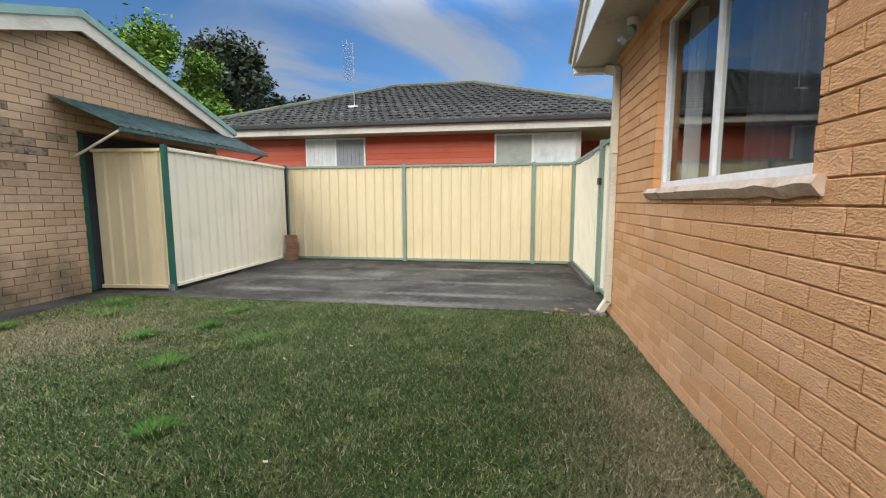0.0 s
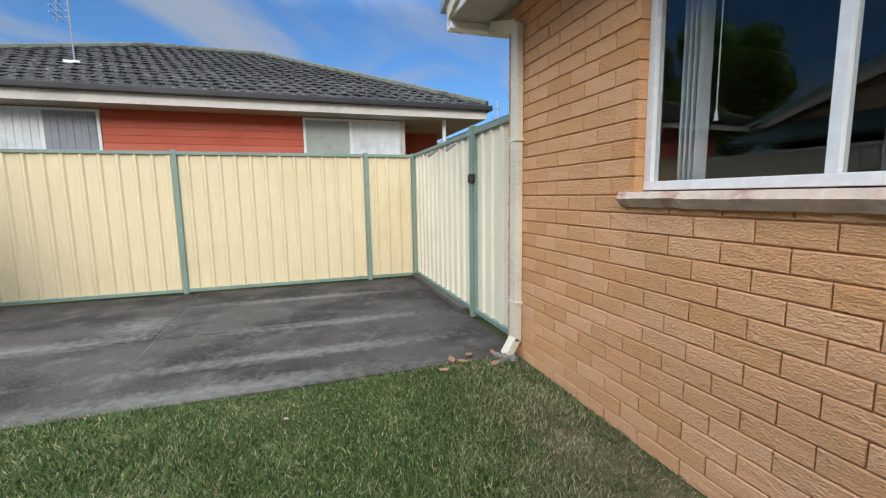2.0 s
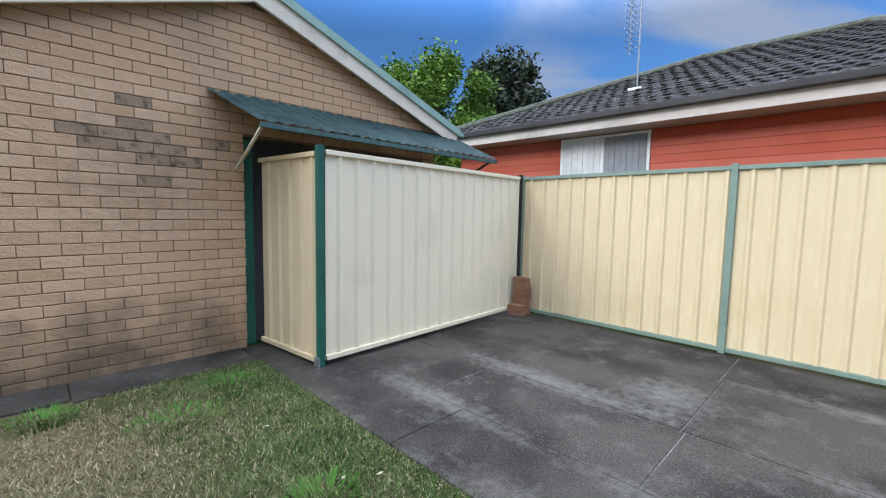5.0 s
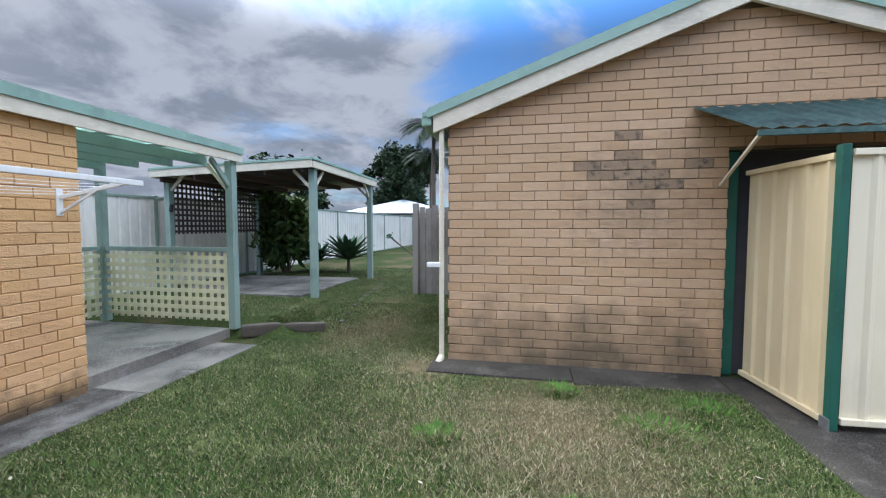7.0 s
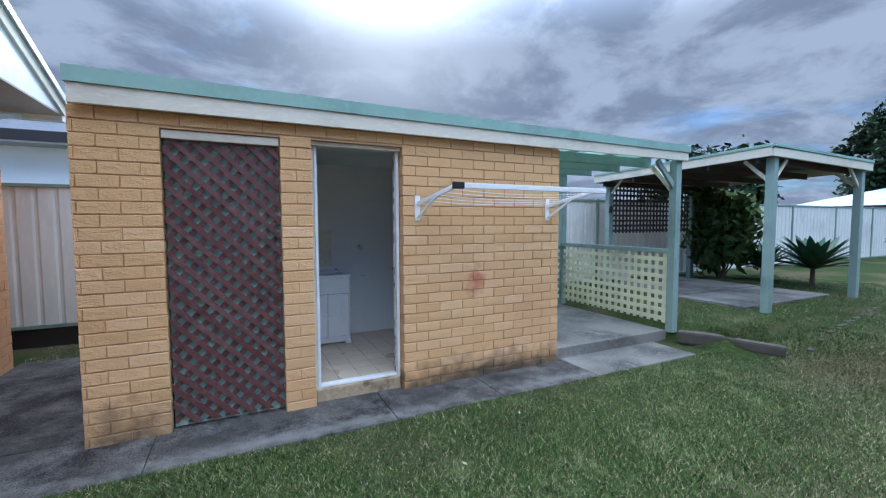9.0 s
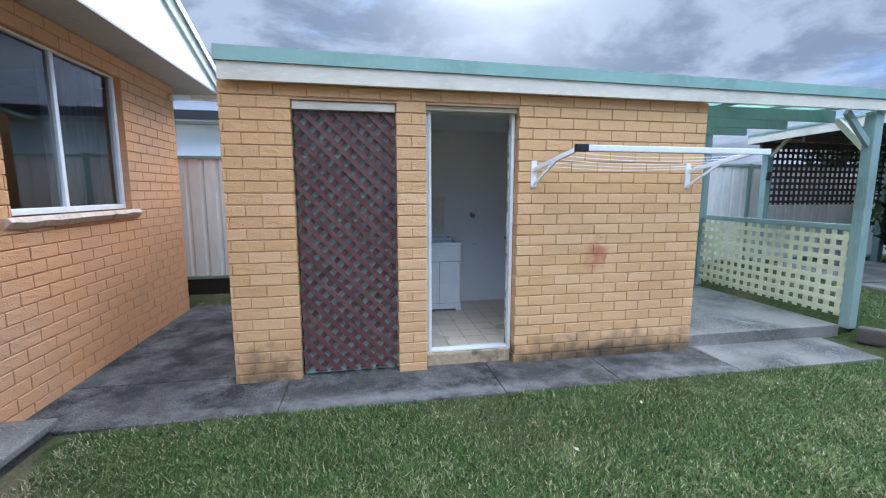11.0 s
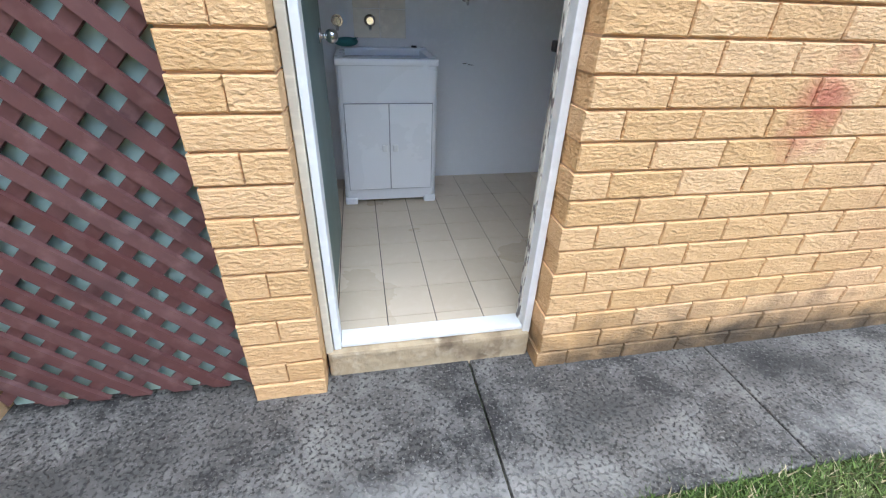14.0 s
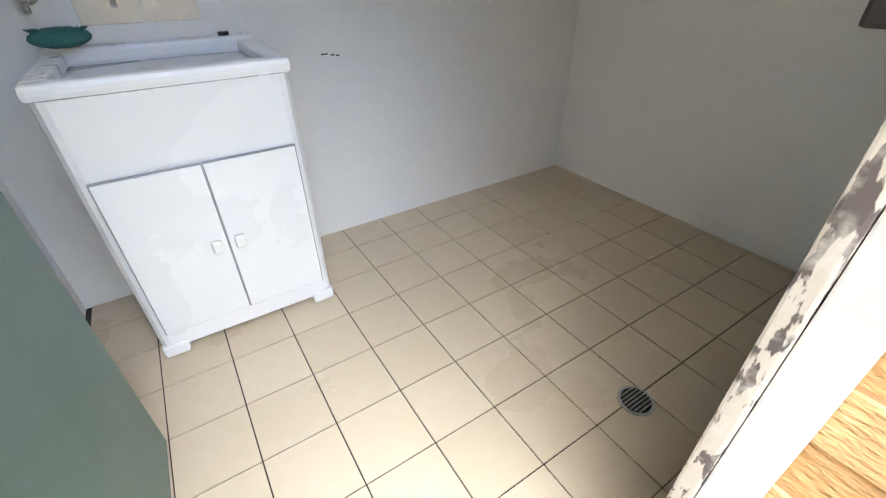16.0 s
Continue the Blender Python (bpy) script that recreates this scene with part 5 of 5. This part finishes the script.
def nb_window(x0, x1, mid, z0, z1, first, second):
    w = part("window", boxed(x0, NY - 0.03, z0, x1, NY + 0.019, z1), white_paint, nb)
    for a, b, dk in ((x0 + 0.05, mid - 0.03, first), (mid + 0.03, x1 - 0.05, second)):
        part("pane", boxed(a, NY - 0.034, z0 + 0.05, b, NY - 0.031, z1 - 0.05), dk, w)
        if dk is dull_blind:
            continue
        n = int((b - a) / 0.11)
        for k in range(n):
            part("vane", boxed(a + (b - a) * k / n, NY - 0.040 - 0.004 * (k % 2), z0 + 0.05, a + (b - a) * (k + 0.86) / n, NY - 0.0345, z1 - 0.05), dk, w)


nb_window(-4.82, -3.08, -3.94, 1.25, 2.98, blind, curtain)
nb_window(0.41, 2.50, 1.38, 1.25, 2.98, dull_blind, blind)
for a, b in ((-7.6, -4.83), (-3.07, 0.40)):
    for k in range(19):
        z = 0.25 + k * 0.143
        bm = prism([(NY + 0.018, z), (NY - 0.012, z), (NY - 0.002, z + 0.141), (NY + 0.018, z + 0.141)], a, b, "x")
        part("weatherboard", bm, weatherboard, nb)
part("corner_board", boxed(2.44, NY - 0.03, 0, 2.56, NY + 0.018, 3.0), fascia_white, nb)
ant = thing("antenna", "grey television antenna on a mast on the roof", "antenna", (-3.85, 13.0, EZ + 1.8 * PITCH))
bm = bmesh.new()
rod(bm, (0, 0, -0.05), (0, 0, 1.85), 0.018, n=8)
part("mast", bm, grey_metal, ant)
for x in (-0.20, 0.0):
    bm = bmesh.new()
    rod(bm, (x, 0, 0.75), (x, 0, 1.95 if x else 1.85), 0.012, n=6)
    part("boom", bm, grey_metal, ant)
for k in range(9):
    z = 0.85 + k * 0.12
    bm = bmesh.new()
    rod(bm, (-0.20, -0.28, z), (-0.20, 0.28, z), 0.006, n=5)
    rod(bm, (-0.26, 0, z), (0.03, 0, z + 0.03), 0.006, n=5)
    part("element", bm, grey_metal, ant)
part("foot", boxed(-0.14, -0.14, -0.03, 0.14, 0.14, 0.03, 0.01), grey_metal, ant)


def small_house(name, label, x0, x1, y0, y1, wall_h, over, wall_m, roof_m, pitch=0.4):
    h = thing(name, label, "house", (0, 0, 0))
    part("wall", boxed(x0, y0, -0.1, x1, y1, wall_h), wall_m, h)
    X0, X1, Y0, Y1 = x0 - over, x1 + over, y0 - over, y1 + over
    part("soffit", boxed(X0, Y0, wall_h, X1, Y1, wall_h + 0.03), soffit_grey, h)
    bm = bmesh.new()
    box(bm, X0 - 0.02, Y0 - 0.02, wall_h + 0.031, X1 + 0.02, Y1 + 0.02, wall_h + 0.2)
    part("fascia", bm, fascia_white if wall_m is weatherboard else gutter_dark, h)
    half = min(X1 - X0, Y1 - Y0) / 2
    z0 = wall_h + 0.2
    z1 = z0 + half * pitch
    bm = bmesh.new()
    if X1 - X0 > Y1 - Y0:
        r = ((X0 + half, (Y0 + Y1) / 2, z1), (X1 - half, (Y0 + Y1) / 2, z1))
        q = ((0, 1, 5, 4), (1, 2, 5), (2, 3, 4, 5), (3, 0, 4))
    else:
        r = (((X0 + X1) / 2, Y0 + half, z1), ((X0 + X1) / 2, Y1 - half, z1))
        q = ((0, 1, 4), (1, 2, 5, 4), (2, 3, 5), (3, 0, 4, 5))
    v = [bm.verts.new(p) for p in ((X0, Y0, z0), (X1, Y0, z0), (X1, Y1, z0), (X0, Y1, z0), *r)]
    for f in q:
        bm.faces.new([v[k] for k in f])
    part("roof", bm, roof_m, h)
    return h


roof_grey = material("grey roof sheet", (0.10, 0.105, 0.12), rough=0.7, stain=1, grain=6, bump=0.1)
roof_pale = material("pale roof sheet", (0.55, 0.57, 0.60), rough=0.6, stain=0.5, grain=6, bump=0.05)
h2 = small_house("neighbour_house", "red neighbour house with dark roof farther off", 5.2, 16, 16.2, 26, 2.85, 0.6, weatherboard, roof_tile)
h3 = small_house("neighbour_house", "white rendered neighbour house with dark grey roof", -7.0, 7.0, -15, -6.2, 2.85, 0.5, wall_white, roof_grey)
for x in (1.15, -3.0, 4.5):
    w = part("window", boxed(x, -6.235, 1.5, x + 0.9, -6.201, 2.75), white_paint, h3)
    # opaque pane, near-black for the shade behind it
    part("pane", boxed(x + 0.05, -6.24, 1.55, x + 0.85, -6.236, 2.7), room_shade, w)
small_house("neighbour_house", "low house with pale roof beyond the far fence", -50, -38, -14, -4, 2.4, 0.4, wall_white, roof_pale, 0.3)
small_house("neighbour_house", "low house with grey roof beyond the far fence", -52, -42, -1, 8, 2.4, 0.4, wall_white, roof_grey, 0.3)
pole = bmesh.new()
rod(pole, (10.2, 23, 2.9), (10.2, 23, 6.2), 0.03, n=6)
rod(pole, (9.8, 23, 5.8), (10.6, 23, 5.8), 0.02, n=6)
rod(pole, (9.9, 23, 5.3), (10.5, 23, 5.3), 0.02, n=6)
tagged(part("antenna", pole, grey_metal), "thin grey antenna on the farther house", "antenna")


# ---- trees and plants ----
def leaf_cloud(name, centres, n, size, mat, rng, parent, flat=0.6, long=1.0):
    V = np.zeros((n, 4, 3))
    for k in range(n):
        c, r = centres[rng.randrange(len(centres))]
        while True:
            d = Vector((rng.gauss(0, 1), rng.gauss(0, 1), rng.gauss(0, 1)))
            if d.length > 0.05:
                break
        p = Vector(c) + d.normalized() * r * (rng.random() ** 0.6) * rng.choice((1.0, 1.0, 1.0, 1.35))
        a = Vector((rng.gauss(0, 1), rng.gauss(0, 1), rng.gauss(0, flat))).normalized()
        b = a.cross(Vector((rng.gauss(0, 1), rng.gauss(0, 1), rng.gauss(0, 1)))).normalized()
        s = size * rng.uniform(0.6, 1.4)
        V[k] = [p - a * s * long, p + b * s * 0.45, p + a * s * long, p - b * s * 0.45]
    F = np.arange(n * 4).reshape(n, 4)
    ob = new(name, raw_mesh(name, V.reshape(-1, 3), F, mat))
    ob.parent = parent
    return ob


def tree(name, label, at, high, spread, mat, seed, n=5000, size=0.22, trunk=0.22, crown_from=0.35, lumps=14):
    rng = random.Random(seed)
    t = thing(name, label, "tree", at)
    bm = bmesh.new()
    rod(bm, (0, 0, -0.2), (0.1, 0.05, high * 0.5), trunk, trunk * 0.6, 10)
    cs = []
    lumps *= 2
    for k in range(lumps):
        a = k * 2.4 + rng.random()
        f = crown_from + (1 - crown_from) * (k + 0.5) / lumps
        w = spread * math.sqrt(max(0.05, 1 - ((f - 0.6) / 0.45) ** 2)) * rng.uniform(0.45, 0.95)
        c = Vector((w * math.cos(a), w * math.sin(a), high * min(f, 0.93)))
        cs.append((c, spread * rng.uniform(0.16, 0.32)))
        s = Vector((0.05, 0.02, high * min(0.5, crown_from + 0.1 * rng.random())))
        m = s.lerp(c, 0.5) + Vector((0, 0, 0.06 * high))
        rod(bm, s, m, trunk * 0.4, trunk * 0.25, 6)
        rod(bm, m, c, trunk * 0.25, trunk * 0.06, 6)
    part("trunk", bm, bark, t)
    leaf_cloud("crown", cs, n, size, mat, rng, t)
    return t


tree("tree", "bright green leafy tree beyond the garage", (-21.5, 23.4, 0), 11.4, 4.4, leaf_bright, 1, 26000, 0.15)
tree("tree", "bright green bushy tree beyond the garage", (-16.8, 23.5, 0), 7.0, 2.4, leaf_bright, 7, 10000, 0.13)
tree("tree", "tall olive grey gum tree with open crown", (-20.5, 30.5, 0), 13.2, 4.0, leaf_olive, 2, 14000, 0.20, 0.3, 0.45, 18)
tree("tree", "olive grey gum tree behind the neighbour roof", (-17.0, 33.5, 0), 9.5, 2.6, leaf_olive, 3, 6000, 0.19, 0.25, 0.5, 10)
tree("tree", "tall thin gum tree far behind the garage", (-27, 26, 0), 12.0, 2.2, leaf_olive, 4, 3500, 0.30, 0.3, 0.6, 12)
tree("tree", "broad dark green tree beyond the far fence", (-46, -10.5, 0), 9.8, 4.2, leaf_dark, 5, 18000, 0.25, 0.35, 0.35, 18)
tree("tree", "dark green tree far behind the paling fence", (-50, -1.5, 0), 8.0, 3.2, leaf_dark, 6, 9000, 0.24, 0.3, 0.35)
tree("tree", "dark leafy trees behind the boundary fence", (-19, -8.5, 0), 4.4, 2.6, leaf_dark, 8, 5000, 0.2, 0.15, 0.3)
tree("tree", "dark leafy tree across the yard", (-9, -10.5, 0), 3.4, 1.8, leaf_dark, 9, 3000, 0.2, 0.12, 0.3)

bare = thing("bare_tree", "leafless knobbly branches above the side fence", "tree", (7.8, 13.7, 0))
bm = bmesh.new()
rng = random.Random(3)
rod(bm, (0, 0, 0), (0.1, 0, 2.6), 0.12, 0.08, 8)
for k in range(9):
    a = k * 0.7
    p = Vector((0.1, 0, 2.5))
    d = Vector((0.5 * math.cos(a), 0.5 * math.sin(a), 0.55))
    for q in range(4):
        nxt = p + d * 0.45 + Vector((rng.uniform(-.15, .15), rng.uniform(-.15, .15), rng.uniform(0, .15)))
        rod(bm, p, nxt, 0.05 - q * 0.008, 0.045 - q * 0.008, 6)
        p = nxt
part("branches", bm, bark, bare)


def palm(at, high, seed):
    rng = random.Random(seed)
    t = thing("palm_tree", "tall slender palm with feathery fronds", "palm", at)
    bm = bmesh.new()
    prev = Vector((0, 0, 0))
    for k in range(1, 9):
        p = Vector((0.25 * math.sin(k * 0.35), 0, high * k / 8))
        rod(bm, prev, p, 0.19 - k * 0.008, 0.18 - k * 0.008, 10)
        prev = p
    part("trunk", bm, bark, t)
    for k in range(24):
        a = k * 2.4
        up = rng.uniform(0.1, 1.0)
        V, F = [], []
        p = prev.copy()
        d = Vector((math.cos(a), math.sin(a), up)).normalized()
        n = 22
        for q in range(n):
            nxt = p + d * 0.12
            d = (d + Vector((0, 0, -0.075))).normalized()
            side = d.cross(Vector((0, 0, 1))).normalized()
            l = 0.62 * math.sin(math.pi * (q + 1.5) / (n + 2))
            for s in (-1, 1):
                tip = p + side * s * l + d * 0.2 - Vector((0, 0, 0.22 * l))
                i = len(V)
                V += [p - d * 0.03, p + d * 0.09, tip]
                F.append((i, i + 1, i + 2))
            p = nxt
        ob = new("frond", raw_mesh("frond", [v[:] for v in V], F, leaf_dark))
        ob.parent = t
    return t


palm((-28.5, -2.64, 0), 8.0, 1)
palm((-31, -3.35, 0), 6.4, 2)


def spiky(name, label, at, n, length, width, mat, seed, droop=0.5, stem=0.0):
    rng = random.Random(seed)
    t = thing(name, label, "plant", at)
    if stem:
        bm = bmesh.new()
        rod(bm, (0, 0, -0.05), (0, 0, stem), 0.05, 0.04, 8)
        part("stem", bm, bark, t)
    for k in range(n):
        a, up = k * 2.4, 0.25 + 1.5 * ((k + 0.5) / n)
        d = Vector((math.cos(a), math.sin(a), up)).normalized()
        side = Vector((-math.sin(a), math.cos(a), 0))
        V, F = [], []
        p = Vector((0, 0, stem))
        m = 6
        for q in range(m + 1):
            w = width * (0.6 + 0.9 * (q / m)) * (1 - (q / m) ** 3) + 0.002
            V += [p - side * w, p + side * w, p - Vector((0, 0, w * 0.35))]
            p = p + d * length * rng.uniform(0.9, 1.1) / m
            d = (d + Vector((0, 0, -droop / m))).normalized()
        for q in range(m):
            i = q * 3
            F += [(i, i + 2, i + 5, i + 3), (i + 2, i + 1, i + 4, i + 5)]
        ob = new("leaf", raw_mesh("leaf", [v[:] for v in V], F, mat))
        ob.parent = t
    return t


spiky("agave", "grey green rosette agave on a short stem", (-10.6, -0.95, GZ), 44, 0.85, 0.085, leaf_agave, 1, 0.5, 0.35)
spiky("agave", "grey green rosette agave behind the post", (-10.9, -2.0, GZ), 34, 0.72, 0.075, leaf_agave, 2, 0.5, 0.25)
shrub = thing("shrub", "tall dark green shrub with yellowing leaves", "shrub", (-10.25, -2.55, GZ))
bm = bmesh.new()
cs = []
rng = random.Random(4)
for k in range(14):
    a = k * 2.4
    c = Vector((0.42 * math.cos(a), 0.42 * math.sin(a), 0.5 + 1.45 * k / 14))
    rod(bm, (0.05 * math.cos(a), 0.05 * math.sin(a), 0), c, 0.02, 0.008, 6)
    cs.append((c, 0.34))
part("stems", bm, bark, shrub)
leaf_cloud("foliage", cs, 4200, 0.10, leaf_shrub, rng, shrub, 1.0, 1.3)
sap = thing("sapling", "bare bent sapling on the lawn", "sapling", (-11.0, 0.55, GZ))
bm = bmesh.new()
for a, b in (((0, 0, 0), (-0.15, 0.25, 0.35)), ((-0.15, 0.25, 0.35), (-0.1, -0.3, 0.75)), ((-0.1, -0.3, 0.75), (0, -0.5, 0.95)), ((-0.15, 0.25, 0.35), (0, 0.45, 0.9)), ((0, 0.45, 0.9), (0, 0.62, 1.05))):
    rod(bm, a, b, 0.025, 0.02, 7)
part("stems", bm, bark, sap)
cl = [(Vector((0, -0.5, 0.95)), 0.08), (Vector((0, 0.62, 1.05)), 0.12)]
leaf_cloud("foliage", cl, 60, 0.06, leaf_agave, random.Random(2), sap)

# ---- lawn blades and weeds ----
def lawn():
    rng = np.random.default_rng(11)
    zones = [(-4.45, 2.0, 0.36, 5.44, 820000), (-6.8, -4.45, 0.2, 3.2, 110000), (-12.0, -5.4, -2.6, 2.6, 110000), (0.77, 2.0, -3.5, -2.76, 2500)]
    P = []
    for x0, x1, y0, y1, n in zones:
        P.append(np.stack([rng.uniform(x0, x1, n), rng.uniform(y0, y1, n)], -1))
    P = np.concatenate(P)
    x, y = P[:, 0], P[:, 1]
    keep = ~((x < -4.4) & (x > -4.95) & (y > 2.6)) & ~((x < -4.9) & (y > 2.6)) & ~((x > -9.5) & (x < -6.95) & (y < -0.2)) & ~((x > 1.55) & (y < 1.4) & (y > 0))
    keep &= ~((x > -5.2) & (x < -3.3) & (y < 0.36))
    # thin and worn patches
    worn = np.exp(-(((x + 3.4) / 1.0) ** 2 + ((y - 3.6) / 1.1) ** 2)) * 0.6 + np.exp(-(((x - 1.75) / 0.35) ** 2)) * 0.45 + np.exp(-(((x + 4.55) / 0.4) ** 2 + ((y - 2.5) / 0.4) ** 2)) * 0.9
    keep &= rng.random(len(x)) > worn
    x, y = x[keep], y[keep]
    n = len(x)
    z = height(x, y) - 0.004
    lush = 1 + 0.28 * np.sin(x * 3.1 + 2 * np.sin(y * 1.3)) * np.sin(y * 2.2)
    h = rng.uniform(0.012, 0.032, n) * lush
    a, lean = rng.uniform(0, 2 * np.pi, n), rng.uniform(0.3, 1.7, n)
    w = rng.uniform(0.002, 0.0048, n)
    b = a + np.pi / 2 + rng.uniform(-0.5, 0.5, n)
    V = np.zeros((n, 3, 3))
    V[:, 0] = np.stack([x - w * np.cos(b), y - w * np.sin(b), z], -1)
    V[:, 1] = np.stack([x + w * np.cos(b), y + w * np.sin(b), z], -1)
    V[:, 2] = np.stack([x + lean * h * np.cos(a), y + lean * h * np.sin(a), z + h], -1)
    dry = rng.random(n) < 0.12 + 0.5 * np.clip(worn[keep], 0, 0.5)
    D = V[dry]
    ob = new("dry_grass", raw_mesh("dry_grass", D.reshape(-1, 3), np.arange(len(D) * 3).reshape(-1, 3), straw_mat))
    tagged(ob, "dry straw-coloured grass blades among the lawn", "grass", kind="stuff")
    V = V[~dry]
    n = len(V)
    ob = new("grass", raw_mesh("grass", V.reshape(-1, 3), np.arange(n * 3).reshape(n, 3), blade_mat))
    tagged(ob, "short mown grass blades, thin and brown in patches", "grass", kind="stuff")


lawn()


def weed(x, y, r, n, seed):
    rng = random.Random(seed)
    V, F = [], []
    for k in range(n):
        a, rr = rng.uniform(0, 6.28), r * math.sqrt(rng.random())
        p = Vector((x + rr * math.cos(a), y + rr * math.sin(a), 0))
        p.z = float(height(p.x, p.y)) - 0.004
        h, l, w = rng.uniform(0.03, 0.075), rng.uniform(0.02, 0.07), rng.uniform(0.003, 0.006)
        b = a + 1.57
        i = len(V)
        V += [(p.x - w * math.cos(b), p.y - w * math.sin(b), p.z), (p.x + w * math.cos(b), p.y + w * math.sin(b), p.z), (p.x + l * math.cos(a), p.y + l * math.sin(a), p.z + h)]
        F.append((i, i + 1, i + 2))
    ob = new("grass_tuft", raw_mesh("grass_tuft", V, F, weed_mat))
    tagged(ob, "fresh bright green grass tuft in the lawn", "grass tuft", "grass tufts")


for k, (x, y, r) in enumerate(((-1.35, 3.95, 0.22), (-1.75, 3.35, 0.15), (-3.55, 4.55, 0.28), (-3.2, 3.0, 0.16), (-2.5, 3.9, 0.14), (-3.95, 5.0, 0.25), (-2.2, 4.9, 0.16), (-4.2, 3.9, 0.18), (-1.0, 2.5, 0.10), (-2.1, 4.3, 0.12))):
    weed(x, y, r, 260, k)
rng = random.Random(8)
lf = mesh_of("fallen_leaf", prism([(0, -0.02), (0.012, 0), (0, 0.024), (-0.011, 0.003)], 0.0, 0.002, "z"), material("dry pale leaf", (0.42, 0.36, 0.26), rough=0.8, stain=9, grain=30, bump=0.1))
for k in range(14):
    x, y = rng.uniform(-3.4, 1.7), rng.uniform(0.6, 5.2)
    ob = new("fallen_leaf", lf)
    ob.matrix_world = pose(x, y, float(height(x, y)) + 0.022, rng.uniform(-12, 12), rng.uniform(-12, 12), rng.uniform(0, 360))
    tagged(ob, "small dry pale leaf lying on the lawn", "leaf", "fallen leaves")

litter = material("brown dead leaf", (0.26, 0.15, 0.08), rough=0.8, stain=9, grain=30, bump=0.2)
lb = mesh_of("dead_leaf", prism([(0, -0.05), (0.03, -0.01), (0.022, 0.03), (0, 0.055), (-0.028, 0.01)], 0.0, 0.003, "z"), litter)
for k, (x, y) in enumerate(((1.42, 5.46), (1.50, 5.40), (1.60, 5.52), (1.30, 5.30), (1.72, 5.28), (1.80, 5.48))):
    ob = new("dead_leaf", lb)
    ob.matrix_world = pose(x, y, 0.018, 8, -10 + 5 * k, 70 * k)
    tagged(ob, "curled brown dead leaf by the concrete edge", "leaf", "dead leaves")

# ---- floor tiles, roof tiles and bricks ----
TP = 0.1905
tm = mesh_of("tile", boxed(0.0018, 0.0018, -0.006, TP - 0.0018, TP - 0.0018, 0.0, 0.0015), tile_mat)
x_lines = [-1.379 + k * TP for k in range(-9, 6)]
y_lines = [-0.963 + k * TP for k in range(-6, 5)]
for x in x_lines:
    for y in y_lines:
        a, b = max(x, RX0), min(x + TP, RX1)
        c, d = max(y, RY0), min(y + TP, RY1 - 0.05)
        if b - a > 0.02 and d - c > 0.02:
            ob = new("tile", tm)
            ob.parent = room_floor
            ob.matrix_local = Matrix.Translation((a, c, RF)) @ Matrix.Diagonal(((b - a) / TP, (d - c) / TP, 1, 1))


def roof_tiles():
    """Dark tiles on the southern slope; the lowest courses are single pieces."""
    bm = bmesh.new()
    tw, th = 0.25, 0.30
    prof = [(0, 0.0), (0.04, 0.016), (0.09, 0.020), (0.14, 0.013), (0.19, 0.005), (0.25, 0.0)]
    lo = [bm.verts.new((u, 0, w + 0.018)) for u, w in prof]
    hi = [bm.verts.new((u, th + 0.05, w)) for u, w in prof]
    ft = [bm.verts.new((u, 0.004, w - 0.02)) for u, w in prof]
    for k in range(5):
        bm.faces.new((lo[k], lo[k + 1], hi[k + 1], hi[k]))
        bm.faces.new((ft[k], ft[k + 1], lo[k + 1], lo[k]))
    me = mesh_of("roof_tile", bm, roof_tile)
    ang = math.atan(PITCH)
    sl = math.cos(ang)
    rngt = random.Random(2)
    V, F, n = [], [], 0
    base, faces = [v.co.copy() for v in me.vertices], [tuple(p.vertices) for p in me.polygons]
    singles = 0
    for r in range(18):
        y = EAVE_Y - 0.05 + r * th * sl
        z = EZ + (y - EAVE_Y) * PITCH
        inset = max(0, (y - EAVE_Y))
        x = NX0 + inset + (0.15 if r % 2 else 0)
        while x < NX1 - inset - 0.15 and y < ry:
            m = Matrix.Translation((x, y, z + 0.01 + rngt.uniform(-0.006, 0.008))) @ Matrix.Rotation(ang + rngt.uniform(-0.015, 0.015), 4, "X") @ Matrix.Rotation(rngt.uniform(-0.02, 0.02), 4, "Z")
            if singles < 290:
                ob = new("roof_tile", me)
                ob.parent = roof
                ob.matrix_local = m
                singles += 1
            else:
                V += [(m @ v)[:] for v in base]
                F += [tuple(i + n for i in f) for f in faces]
                n += len(base)
            x += tw
    far = bpy.data.meshes.new("roof_tiles_upper")
    far.from_pydata(V, [], F)
    far.materials.append(roof_tile)
    ob = new("roof_tiles_upper", far)
    ob.parent = roof
    tagged(ob, kind="stuff")


roof_tiles()
for w in WALLS:
    lay_bricks(*w)
